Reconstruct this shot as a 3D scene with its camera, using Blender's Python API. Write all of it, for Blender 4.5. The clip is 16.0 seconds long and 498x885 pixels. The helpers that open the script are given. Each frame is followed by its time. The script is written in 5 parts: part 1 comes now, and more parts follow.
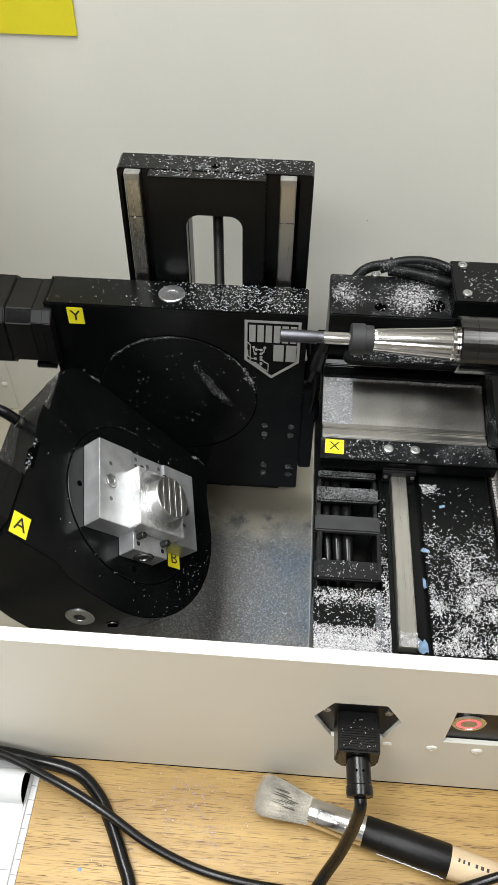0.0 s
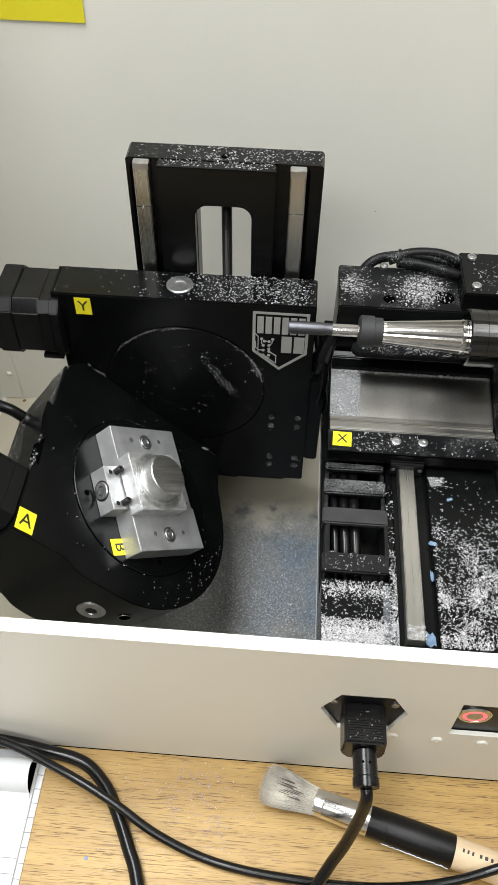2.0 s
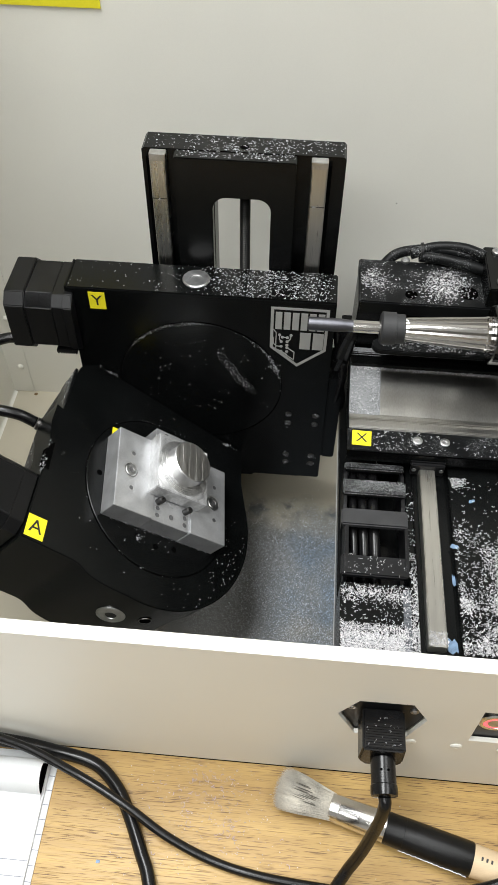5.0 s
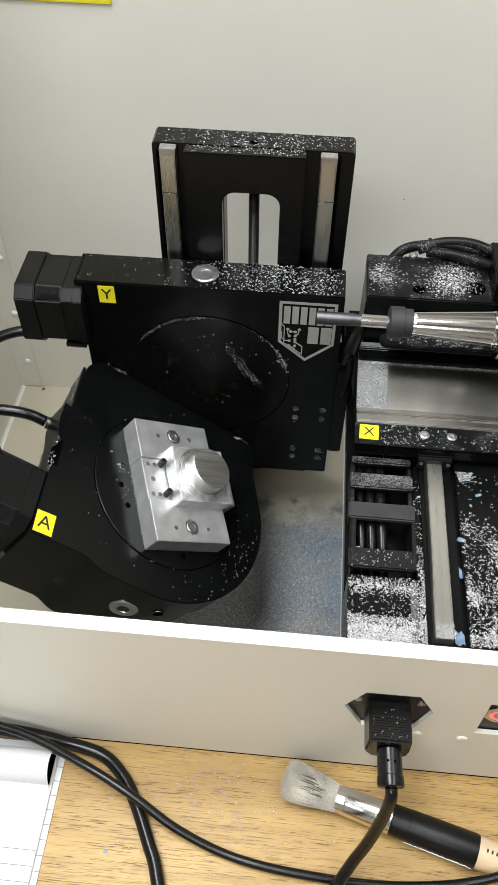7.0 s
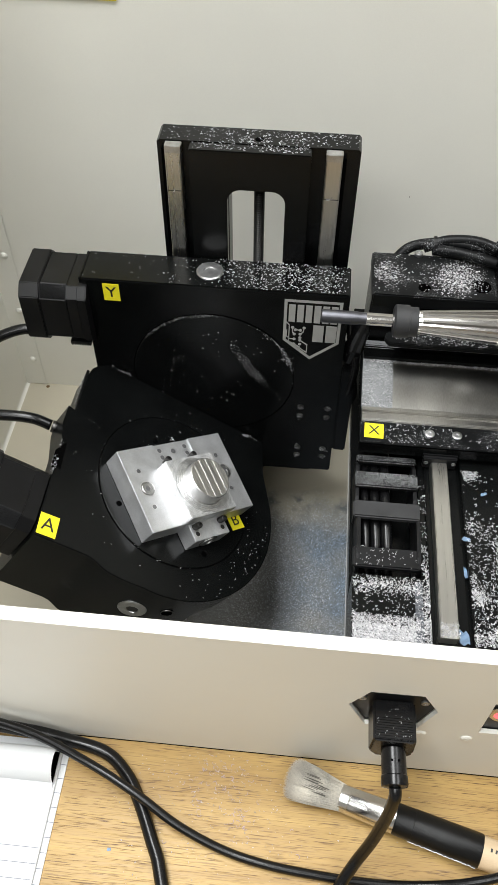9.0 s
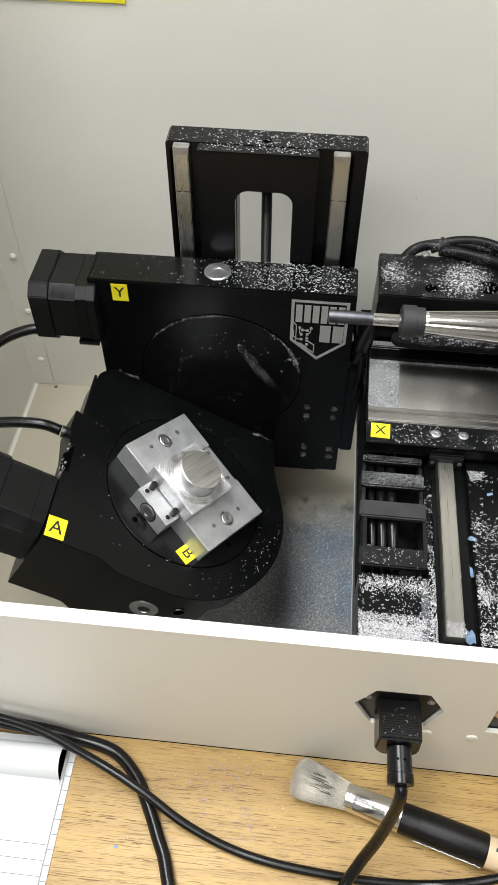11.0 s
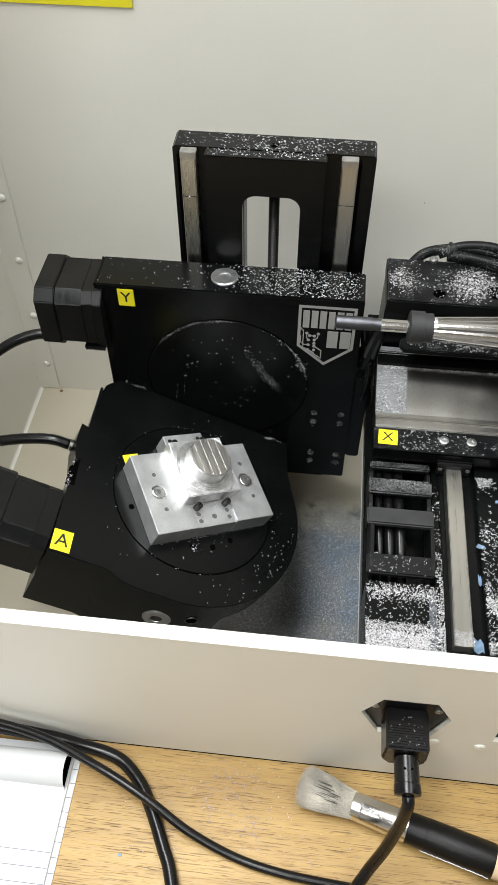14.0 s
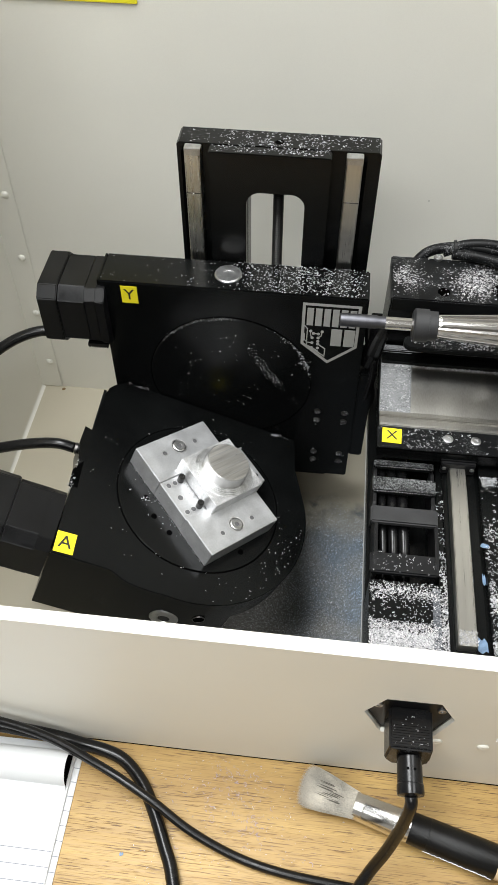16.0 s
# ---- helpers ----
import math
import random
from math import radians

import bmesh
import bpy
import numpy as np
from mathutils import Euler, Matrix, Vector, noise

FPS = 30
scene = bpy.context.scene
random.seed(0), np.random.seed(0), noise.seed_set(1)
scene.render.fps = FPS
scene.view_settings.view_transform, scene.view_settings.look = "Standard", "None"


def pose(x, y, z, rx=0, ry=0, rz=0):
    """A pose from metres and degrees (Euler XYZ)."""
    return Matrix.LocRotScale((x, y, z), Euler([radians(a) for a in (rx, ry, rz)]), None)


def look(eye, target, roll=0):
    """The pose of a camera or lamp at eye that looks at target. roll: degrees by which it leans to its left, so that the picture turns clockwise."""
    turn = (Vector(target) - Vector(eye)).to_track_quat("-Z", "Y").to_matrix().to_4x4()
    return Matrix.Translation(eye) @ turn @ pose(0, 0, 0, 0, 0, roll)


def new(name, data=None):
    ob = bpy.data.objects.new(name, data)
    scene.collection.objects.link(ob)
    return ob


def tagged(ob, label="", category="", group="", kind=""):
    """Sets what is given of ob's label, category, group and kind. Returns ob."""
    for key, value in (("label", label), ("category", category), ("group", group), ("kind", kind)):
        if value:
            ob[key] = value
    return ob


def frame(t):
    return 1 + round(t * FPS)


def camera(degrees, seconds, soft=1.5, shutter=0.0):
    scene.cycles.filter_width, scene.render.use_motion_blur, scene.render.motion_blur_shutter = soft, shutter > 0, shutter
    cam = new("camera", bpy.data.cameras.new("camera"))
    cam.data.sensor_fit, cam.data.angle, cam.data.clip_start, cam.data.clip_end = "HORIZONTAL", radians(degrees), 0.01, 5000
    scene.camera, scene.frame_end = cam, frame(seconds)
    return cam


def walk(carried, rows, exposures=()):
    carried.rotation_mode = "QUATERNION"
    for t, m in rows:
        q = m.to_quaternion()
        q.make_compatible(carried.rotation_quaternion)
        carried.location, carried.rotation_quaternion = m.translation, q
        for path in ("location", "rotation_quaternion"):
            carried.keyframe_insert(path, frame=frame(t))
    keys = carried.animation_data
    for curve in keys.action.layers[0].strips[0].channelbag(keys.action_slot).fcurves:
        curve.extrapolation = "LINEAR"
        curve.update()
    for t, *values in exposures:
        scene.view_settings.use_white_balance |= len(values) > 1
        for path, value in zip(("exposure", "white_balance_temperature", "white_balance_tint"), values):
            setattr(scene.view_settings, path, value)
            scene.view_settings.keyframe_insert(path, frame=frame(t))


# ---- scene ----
cam = camera(34.19, 16.0, soft=1.25)
PATH = [
    (0, (-0.02888, -0.20180, 0.57855), (-0.05377, 0.19390, 0.12821), 0.70),
    (0.5, (-0.03055, -0.20215, 0.57979), (-0.05413, 0.19103, 0.12718), 1.05),
    (1, (-0.03163, -0.20446, 0.58105), (-0.05490, 0.18686, 0.12682), 1.11),
    (1.5, (-0.03349, -0.20177, 0.58199), (-0.05614, 0.18769, 0.12613), 1.17),
    (2, (-0.03489, -0.19932, 0.57973), (-0.05811, 0.18934, 0.12321), 1.10),
    (2.5, (-0.03805, -0.19580, 0.57894), (-0.06141, 0.19165, 0.12141), 1.22),
    (3, (-0.03938, -0.19172, 0.57716), (-0.06468, 0.19440, 0.11861), 1.12),
    (3.5, (-0.04054, -0.18795, 0.57567), (-0.06655, 0.19649, 0.11574), 1.04),
    (4, (-0.04076, -0.18694, 0.57405), (-0.06764, 0.19557, 0.11256), 0.91),
    (6.5, (-0.04229, -0.19093, 0.57462), (-0.07369, 0.19080, 0.11279), 0.69),
    (7, (-0.04374, -0.19240, 0.57456), (-0.07505, 0.18887, 0.11233), 0.70),
    (7.5, (-0.04284, -0.19263, 0.57468), (-0.07588, 0.18818, 0.11219), 0.50),
    (8, (-0.04373, -0.19142, 0.57473), (-0.07704, 0.18916, 0.11209), 0.52),
    (8.5, (-0.04370, -0.19137, 0.57449), (-0.07789, 0.18914, 0.11184), 0.48),
    (9, (-0.04411, -0.19128, 0.57415), (-0.07830, 0.18823, 0.11068), 0.49),
    (11.5, (-0.04441, -0.19534, 0.57588), (-0.08425, 0.18564, 0.11407), 0.04),
    (12, (-0.04411, -0.19574, 0.57667), (-0.08457, 0.18561, 0.11521), -0.00),
    (12.5, (-0.04515, -0.19471, 0.57643), (-0.08690, 0.18653, 0.11500), -0.12),
    (13, (-0.04502, -0.19399, 0.57503), (-0.08831, 0.18875, 0.11499), -0.29),
    (13.5, (-0.04564, -0.19228, 0.57447), (-0.08822, 0.18986, 0.11387), -0.16),
    (14, (-0.04592, -0.19059, 0.57421), (-0.08834, 0.19068, 0.11288), -0.13),
    (14.5, (-0.04617, -0.19004, 0.57290), (-0.08901, 0.19164, 0.11194), -0.14),
    (15, (-0.04632, -0.18971, 0.57234), (-0.08930, 0.19151, 0.11101), -0.13),
    (15.5, (-0.04632, -0.19001, 0.57195), (-0.08901, 0.19144, 0.11078), -0.03),
    (16, (-0.04716, -0.19054, 0.57177), (-0.09056, 0.19080, 0.11058), -0.04),
]
walk(cam, [(t, look(eye, target, roll)) for t, eye, target, roll in PATH])

# ---- light ----
world = bpy.data.worlds.new("world")
scene.world = world
world.use_nodes = True
world.node_tree.nodes["Background"].inputs[0].default_value = (0.9, 0.93, 1.0, 1)
world.node_tree.nodes["Background"].inputs[1].default_value = 0.05
scene.view_settings.exposure = 0.0


def ceiling_lamp(x, y, sx, sy, watts):
    lamp = bpy.data.lights.new("ceiling_light", "AREA")
    lamp.shape, lamp.size, lamp.size_y, lamp.energy = "RECTANGLE", sx, sy, watts
    lamp.color = (0.965, 0.985, 0.985)
    ob = new("ceiling_light", lamp)
    ob.matrix_world = pose(x, y, 1.88)
    return tagged(ob, "rectangular fluorescent ceiling light panel", "ceiling light", kind="structure")


ceiling_lamp(-0.46, 0.0, 0.6, 1.2, 50)
ceiling_lamp(0.75, -0.2, 0.6, 1.2, 17)
ceiling_lamp(-0.55, -1.35, 1.2, 0.6, 23)


# ---- materials ----
def material(name, colour, rough=0.5, metal=0.0, spec=0.5, vary=0.12, scale=60, fine=900, bump=0.1, dist=0.0004, stretch=(1, 1, 1), colour2=None, rvary=0.15, coat=0.0):
    m = bpy.data.materials.new(name)
    m.use_nodes = True
    n, l = m.node_tree.nodes, m.node_tree.links
    b = n["Principled BSDF"]
    tc = n.new("ShaderNodeTexCoord")
    mp = n.new("ShaderNodeMapping")
    mp.inputs["Scale"].default_value = stretch
    l.new(tc.outputs["Object"], mp.inputs["Vector"])
    n1 = n.new("ShaderNodeTexNoise")
    n1.inputs["Scale"].default_value, n1.inputs["Detail"].default_value = scale, 5
    n2 = n.new("ShaderNodeTexNoise")
    n2.inputs["Scale"].default_value, n2.inputs["Detail"].default_value = fine, 3
    l.new(mp.outputs[0], n1.inputs["Vector"])
    l.new(mp.outputs[0], n2.inputs["Vector"])
    mix = n.new("ShaderNodeMix")
    mix.data_type = "RGBA"
    lo = [max(0, c * (1 - vary)) for c in colour]
    hi = list(colour2) if colour2 else [min(1, c * (1 + vary)) for c in colour]
    mix.inputs["A"].default_value, mix.inputs["B"].default_value = (*lo, 1), (*hi, 1)
    add = n.new("ShaderNodeMath")
    add.operation = "MULTIPLY_ADD"
    add.inputs[1].default_value, add.inputs[2].default_value = 0.35, 0.0
    l.new(n2.outputs["Fac"], add.inputs[0])
    add2 = n.new("ShaderNodeMath")
    add2.operation = "MULTIPLY_ADD"
    add2.inputs[1].default_value = 0.65
    l.new(n1.outputs["Fac"], add2.inputs[0])
    l.new(add.outputs[0], add2.inputs[2])
    ramp = n.new("ShaderNodeMapRange")
    ramp.inputs[1].default_value, ramp.inputs[2].default_value = 0.35, 0.65
    l.new(add2.outputs[0], ramp.inputs[0])
    l.new(ramp.outputs[0], mix.inputs["Factor"])
    l.new(mix.outputs["Result"], b.inputs["Base Color"])
    rr = n.new("ShaderNodeMapRange")
    rr.inputs[3].default_value, rr.inputs[4].default_value = max(0.02, rough - rvary), min(1, rough + rvary)
    l.new(add2.outputs[0], rr.inputs[0])
    l.new(rr.outputs[0], b.inputs["Roughness"])
    b.inputs["Metallic"].default_value = metal
    b.inputs["Specular IOR Level"].default_value = spec
    b.inputs["Coat Weight"].default_value = coat
    if bump:
        bp = n.new("ShaderNodeBump")
        bp.inputs["Strength"].default_value, bp.inputs["Distance"].default_value = bump, dist
        l.new(n2.outputs["Fac"], bp.inputs["Height"])
        l.new(bp.outputs[0], b.inputs["Normal"])
    return m


def flat(name, colour, rough=0.5, metal=0.0, emit=0.0):
    m = bpy.data.materials.new(name)
    m.use_nodes = True
    b = m.node_tree.nodes["Principled BSDF"]
    b.inputs["Base Color"].default_value = (*colour, 1)
    b.inputs["Roughness"].default_value, b.inputs["Metallic"].default_value = rough, metal
    if emit:
        b.inputs["Emission Color"].default_value, b.inputs["Emission Strength"].default_value = (*colour, 1), emit
    return m


BLACK = material("black_anodised_aluminium", (0.0026, 0.0029, 0.0029), 0.25, 0.0, 0.20, 0.3, 40, 2500, 0.12, 0.00006, rvary=0.07)
BLACK2 = material("black_motor_paint", (0.0042, 0.0042, 0.0045), 0.35, 0.0, 0.26, 0.3, 60, 2500, 0.2, 0.0001)
TIE = material("ground_motor_laminations", (0.016, 0.0165, 0.018), 0.38, 0.0, 0.45, 0.2, 200, 3500, 0.6, 0.0003)
PLASTIC = material("black_moulded_plastic", (0.007, 0.007, 0.0075), 0.36, 0.0, 0.25, 0.25, 80, 3000, 0.2, 0.0001)
CHAINGREY = material("dark_grey_chain_plastic", (0.022, 0.022, 0.023), 0.6, 0.0, 0.4, 0.3, 90, 2500, 0.2, 0.0001)
RUBBER = material("black_cable_rubber", (0.0048, 0.0048, 0.0051), 0.24, 0.0, 0.34, 0.2, 80, 2500, 0.1, 0.0001)
STEEL = material("ground_rail_steel", (0.55, 0.535, 0.495), 0.28, 1.0, 0.5, 0.07, 30, 400, 0.01, 0.00003, (9, 0.12, 0.12), rvary=0.05)
MIRROR = material("polished_cover_steel", (0.37, 0.36, 0.335), 0.31, 1.0, 0.5, 0.14, 18, 500, 0.02, 0.00003, (3, 1, 1), rvary=0.08)
ALU = material("milled_aluminium", (0.56, 0.565, 0.575), 0.45, 0.84, 0.5, 0.16, 90, 1500, 0.4, 0.00008, rvary=0.12)
# darker copy of the vise aluminium: shade inside bores put into the colour
HOLESHADE = material("shaded_bore_aluminium", (0.17, 0.17, 0.175), 0.45, 0.7, 0.5, 0.2, 300, 2000, 0.1, 0.00005)
FILM = material("scuffed_clear_film", (0.085, 0.09, 0.10), 0.25, 0.0, 0.5, 0.75, 60, 500, 0.1, 0.00008, (1, 7, 1))
RUST = flat("brown_rust_spot", (0.16, 0.10, 0.04), 0.8)
ALUBRIGHT = material("fresh_cut_aluminium", (0.70, 0.70, 0.70), 0.33, 1.0, 0.5, 0.10, 90, 1200, 0.2, 0.00008, (0.3, 4, 1), rvary=0.15)
SCREW = material("zinc_screw_steel", (0.5, 0.5, 0.5), 0.35, 1.0, 0.5, 0.2, 200, 2500, 0.1, 0.00005)
DARKSTEEL = material("dark_oiled_steel", (0.12, 0.115, 0.11), 0.35, 1.0, 0.5, 0.2, 120, 2000, 0.1, 0.00005)
BOLTBLACK = material("black_oxide_steel", (0.03, 0.029, 0.028), 0.4, 0.6, 0.4, 0.2, 200, 2500, 0.1, 0.00005)
SPIN = material("spindle_steel", (0.56, 0.545, 0.525), 0.16, 1.0, 0.5, 0.22, 25, 420, 0.02, 0.00003, (0.05, 3, 3), rvary=0.06)
SPINDARK = material("dark_spindle_steel", (0.085, 0.084, 0.082), 0.2, 1.0, 0.5, 0.3, 25, 420, 0.03, 0.00003, (0.05, 3, 3), rvary=0.08)
PAINT = material("off_white_powder_coat", (0.755, 0.74, 0.675), 0.45, 0.0, 0.4, 0.03, 9, 1800, 0.12, 0.00012)
WALLPAINT = material("room_wall_paint", (0.6, 0.58, 0.54), 0.8, 0.0, 0.3, 0.04, 3, 400, 0.1, 0.0004)
YELLOW = material("yellow_label_tape", (0.78, 0.68, 0.02), 0.4, 0.0, 0.4, 0.04, 120, 1500, 0.05, 0.00005)
NOTE = material("yellow_paper", (0.75, 0.66, 0.03), 0.7, 0.0, 0.2, 0.05, 40, 900, 0.05, 0.0001)
INK = flat("black_ink", (0.01, 0.01, 0.01), 0.5)
LOGO = material("grey_print", (0.30, 0.295, 0.285), 0.5, 0.0, 0.4, 0.06, 100, 1500, 0.05, 0.00003)
BARE = material("chip_aluminium", (0.68, 0.69, 0.71), 0.42, 0.3, 0.5, 0.1, 300, 2000, 0.1, 0.00005)
def islands(m, dark, light):
    n, l = m.node_tree.nodes, m.node_tree.links
    g = n.new("ShaderNodeNewGeometry")
    r = n.new("ShaderNodeValToRGB")
    e = r.color_ramp.elements
    e[0].color, e[1].color = (*dark, 1), (*light, 1)
    l.new(g.outputs["Random Per Island"], r.inputs["Fac"])
    l.new(r.outputs[0], n["Principled BSDF"].inputs["Base Color"])
    return m


islands(BARE, (0.22, 0.225, 0.235), (0.76, 0.75, 0.765))
BLUE = material("blue_plastic_flake", (0.13, 0.20, 0.30), 0.4, 0.0, 0.4, 0.35, 300, 2000, 0.1, 0.0001)
LILAC = material("lilac_dust_flake", (0.45, 0.37, 0.40), 0.7, 0.0, 0.2, 0.2, 300, 2000, 0.1, 0.0001)
BRISTLE = material("grey_bristle", (0.53, 0.50, 0.44), 0.6, 0.0, 0.3, 0.4, 60, 900, 0.3, 0.0003)
BRISTLEDARK = material("dark_bristle", (0.15, 0.14, 0.12), 0.6, 0.0, 0.3, 0.4, 60, 900, 0.3, 0.0003)
FERRULE = material("tin_ferrule", (0.72, 0.71, 0.69), 0.22, 1.0, 0.5, 0.1, 60, 900, 0.1, 0.0001)
TAPE = material("black_cloth_tape", (0.0042, 0.0042, 0.0042), 0.34, 0.0, 0.3, 0.3, 300, 2600, 0.5, 0.0002, (1, 1, 1))
HANDLE = material("pale_brush_wood", (0.55, 0.42, 0.27), 0.5, 0.0, 0.4, 0.1, 30, 700, 0.1, 0.0001, (0.4, 4, 4))
PAPER = material("white_paper", (0.68, 0.69, 0.695), 0.7, 0.0, 0.2, 0.02, 20, 900, 0.05, 0.0001)
RULE = flat("pale_rule", (0.20, 0.21, 0.25), 0.7)
# unreflecting near-black: painted shade for holes, grooves and gaps that are not cut
GAPSHADE = flat("painted_gap_shade", (0.0015, 0.0015, 0.0015), 1.0)
GAPSHADE.node_tree.nodes["Principled BSDF"].inputs["Specular IOR Level"].default_value = 0.0
LED = flat("red_led_ring", (1.0, 0.10, 0.12), 0.4, 0.0, 1.6)


def oak():
    """Pale oak: warm bands along x, fine straight fibre and short dark open pores in rows."""
    m = bpy.data.materials.new("oak_desk_veneer")
    m.use_nodes = True
    n, l = m.node_tree.nodes, m.node_tree.links
    b = n["Principled BSDF"]
    tc = n.new("ShaderNodeTexCoord")

    def noise(stretch, scale, detail, rough=0.5, warp=0.0):
        mp, t = n.new("ShaderNodeMapping"), n.new("ShaderNodeTexNoise")
        mp.inputs["Scale"].default_value = stretch
        mp.inputs["Rotation"].default_value = (0, 0, radians(2))
        t.inputs["Scale"].default_value, t.inputs["Detail"].default_value = scale, detail
        t.inputs["Roughness"].default_value, t.inputs["Distortion"].default_value = rough, warp
        l.new(tc.outputs["Object"], mp.inputs["Vector"])
        l.new(mp.outputs[0], t.inputs["Vector"])
        return t.outputs["Fac"]

    def ranged(fac, a, z, lo=0.0, hi=1.0):
        r = n.new("ShaderNodeMapRange")
        for k, v in enumerate((a, z, lo, hi)):
            r.inputs[k + 1].default_value = v
        l.new(fac, r.inputs[0])
        return r.outputs[0]

    def blend(fac, a, z, how="MIX"):
        x = n.new("ShaderNodeMix")
        x.data_type, x.blend_type = "RGBA", how
        l.new(fac, x.inputs["Factor"])
        for name, v in (("A", a), ("B", z)):
            if isinstance(v, tuple):
                x.inputs[name].default_value = v
            else:
                l.new(v, x.inputs[name])
        return x.outputs["Result"]

    def times(a, z):
        x = n.new("ShaderNodeMath")
        x.operation = "MULTIPLY"
        l.new(a, x.inputs[0]), l.new(z, x.inputs[1])
        return x.outputs[0]

    band = ranged(noise((1.0, 16.0, 1.0), 5, 4, 0.5, 0.3), 0.38, 0.64)
    fibre = ranged(noise((1.0, 60.0, 1.0), 22, 5, 0.6), 0.36, 0.66)
    colour = blend(band, (0.358, 0.220, 0.065, 1), (0.505, 0.333, 0.108, 1))
    colour = blend(ranged(fibre, 0.0, 1.0, 0.5, 0.0), colour, (0.33, 0.195, 0.060, 1))
    rows = ranged(noise((1.0, 40.0, 1.0), 5, 3, 0.5, 0.5), 0.44, 0.56)
    breaks = ranged(noise((1.0, 9.0, 1.0), 85, 2), 0.42, 0.54)
    pores = times(times(ranged(noise((1.0, 52.0, 1.0), 30, 4, 0.6), 0.51, 0.57), breaks), ranged(rows, 0.0, 1.0, 0.4, 1.0))
    colour = blend(pores, colour, (0.11, 0.052, 0.015, 1))
    l.new(colour, b.inputs["Base Color"])
    l.new(ranged(fibre, 0.0, 1.0, 0.38, 0.52), b.inputs["Roughness"])
    bp = n.new("ShaderNodeBump")
    bp.inputs["Strength"].default_value, bp.inputs["Distance"].default_value = 0.25, 0.0003
    bp.invert = True
    l.new(pores, bp.inputs["Height"])
    l.new(bp.outputs[0], b.inputs["Normal"])
    return m


def dusty_floor():
    """Painted sheet with fine metal dust that thickens towards the front."""
    m = material("dusty_enclosure_floor", (0.48, 0.44, 0.345), 0.5, 0.0, 0.4, 0.06, 12, 1500, 0.1, 0.0001)
    n, l = m.node_tree.nodes, m.node_tree.links
    b = n["Principled BSDF"]
    tc = n.new("ShaderNodeTexCoord")
    sep = n.new("ShaderNodeSeparateXYZ")
    l.new(tc.outputs["Object"], sep.inputs[0])
    wob = n.new("ShaderNodeTexNoise")
    wob.inputs["Scale"].default_value, wob.inputs["Detail"].default_value = 28, 6
    l.new(tc.outputs["Object"], wob.inputs["Vector"])
    addy = n.new("ShaderNodeMath")
    addy.operation = "MULTIPLY_ADD"
    addy.inputs[1].default_value = 0.06
    l.new(wob.outputs["Fac"], addy.inputs[0])
    l.new(sep.outputs["Y"], addy.inputs[2])
    rng = n.new("ShaderNodeMapRange")
    rng.inputs[1].default_value, rng.inputs[2].default_value = 0.262, 0.215
    l.new(addy.outputs[0], rng.inputs[0])
    xr = n.new("ShaderNodeMapRange")
    xr.inputs[1].default_value, xr.inputs[2].default_value = -0.20, -0.12
    l.new(sep.outputs["X"], xr.inputs[0])
    mul = n.new("ShaderNodeMath")
    mul.operation = "MULTIPLY"
    l.new(rng.outputs[0], mul.inputs[0])
    l.new(xr.outputs[0], mul.inputs[1])
    sp = n.new("ShaderNodeTexVoronoi")
    sp.inputs["Scale"].default_value = 2300
    l.new(tc.outputs["Object"], sp.inputs["Vector"])
    cr = n.new("ShaderNodeValToRGB")
    e = cr.color_ramp.elements
    e[0].position, e[0].color = 0.0, (0.06, 0.06, 0.058, 1)
    e[1].position, e[1].color = 0.99, (0.62, 0.635, 0.65, 1)
    mid = cr.color_ramp.elements.new(0.6)
    mid.color = (0.168, 0.160, 0.138, 1)
    high = cr.color_ramp.elements.new(0.86)
    high.color = (0.21, 0.21, 0.21, 1)
    sx = n.new("ShaderNodeSeparateColor")
    l.new(sp.outputs["Color"], sx.inputs[0])
    l.new(sx.outputs[0], cr.inputs["Fac"])
    mx = n.new("ShaderNodeMix")
    mx.data_type = "RGBA"
    old = b.inputs["Base Color"].links[0].from_socket
    l.new(mul.outputs[0], mx.inputs["Factor"])
    l.new(old, mx.inputs["A"])
    tint = n.new("ShaderNodeMix")
    tint.data_type, tint.blend_type = "RGBA", "MULTIPLY"
    tint.inputs["B"].default_value = (0.60, 0.77, 1.0, 1)
    patch = n.new("ShaderNodeTexNoise")
    patch.inputs["Scale"].default_value, patch.inputs["Detail"].default_value = 22, 4
    l.new(tc.outputs["Object"], patch.inputs["Vector"])
    pr = n.new("ShaderNodeMapRange")
    pr.inputs[1].default_value, pr.inputs[2].default_value = 0.30, 0.58
    l.new(patch.outputs["Fac"], pr.inputs[0])
    side = n.new("ShaderNodeMapRange")
    side.inputs[1].default_value, side.inputs[2].default_value, side.inputs[3].default_value = -0.065, -0.018, 0.05
    l.new(sep.outputs["X"], side.inputs[0])
    cool = n.new("ShaderNodeMath")
    cool.operation = "MULTIPLY"
    l.new(pr.outputs[0], cool.inputs[0])
    l.new(side.outputs[0], cool.inputs[1])
    l.new(cool.outputs[0], tint.inputs["Factor"])
    l.new(cr.outputs[0], tint.inputs["A"])
    l.new(tint.outputs["Result"], mx.inputs["B"])
    # oily blue-black smears where the dust begins
    rim = n.new("ShaderNodeValToRGB")
    for k, (at, v) in enumerate(((0.0, 0.0), (0.35, 1.0), (1.0, 0.0))):
        el = rim.color_ramp.elements[k] if k == 0 else rim.color_ramp.elements.new(at) if k == 1 else rim.color_ramp.elements[-1]
        el.position, el.color = at, (v, v, v, 1)
    l.new(rng.outputs[0], rim.inputs["Fac"])
    spot = n.new("ShaderNodeTexNoise")
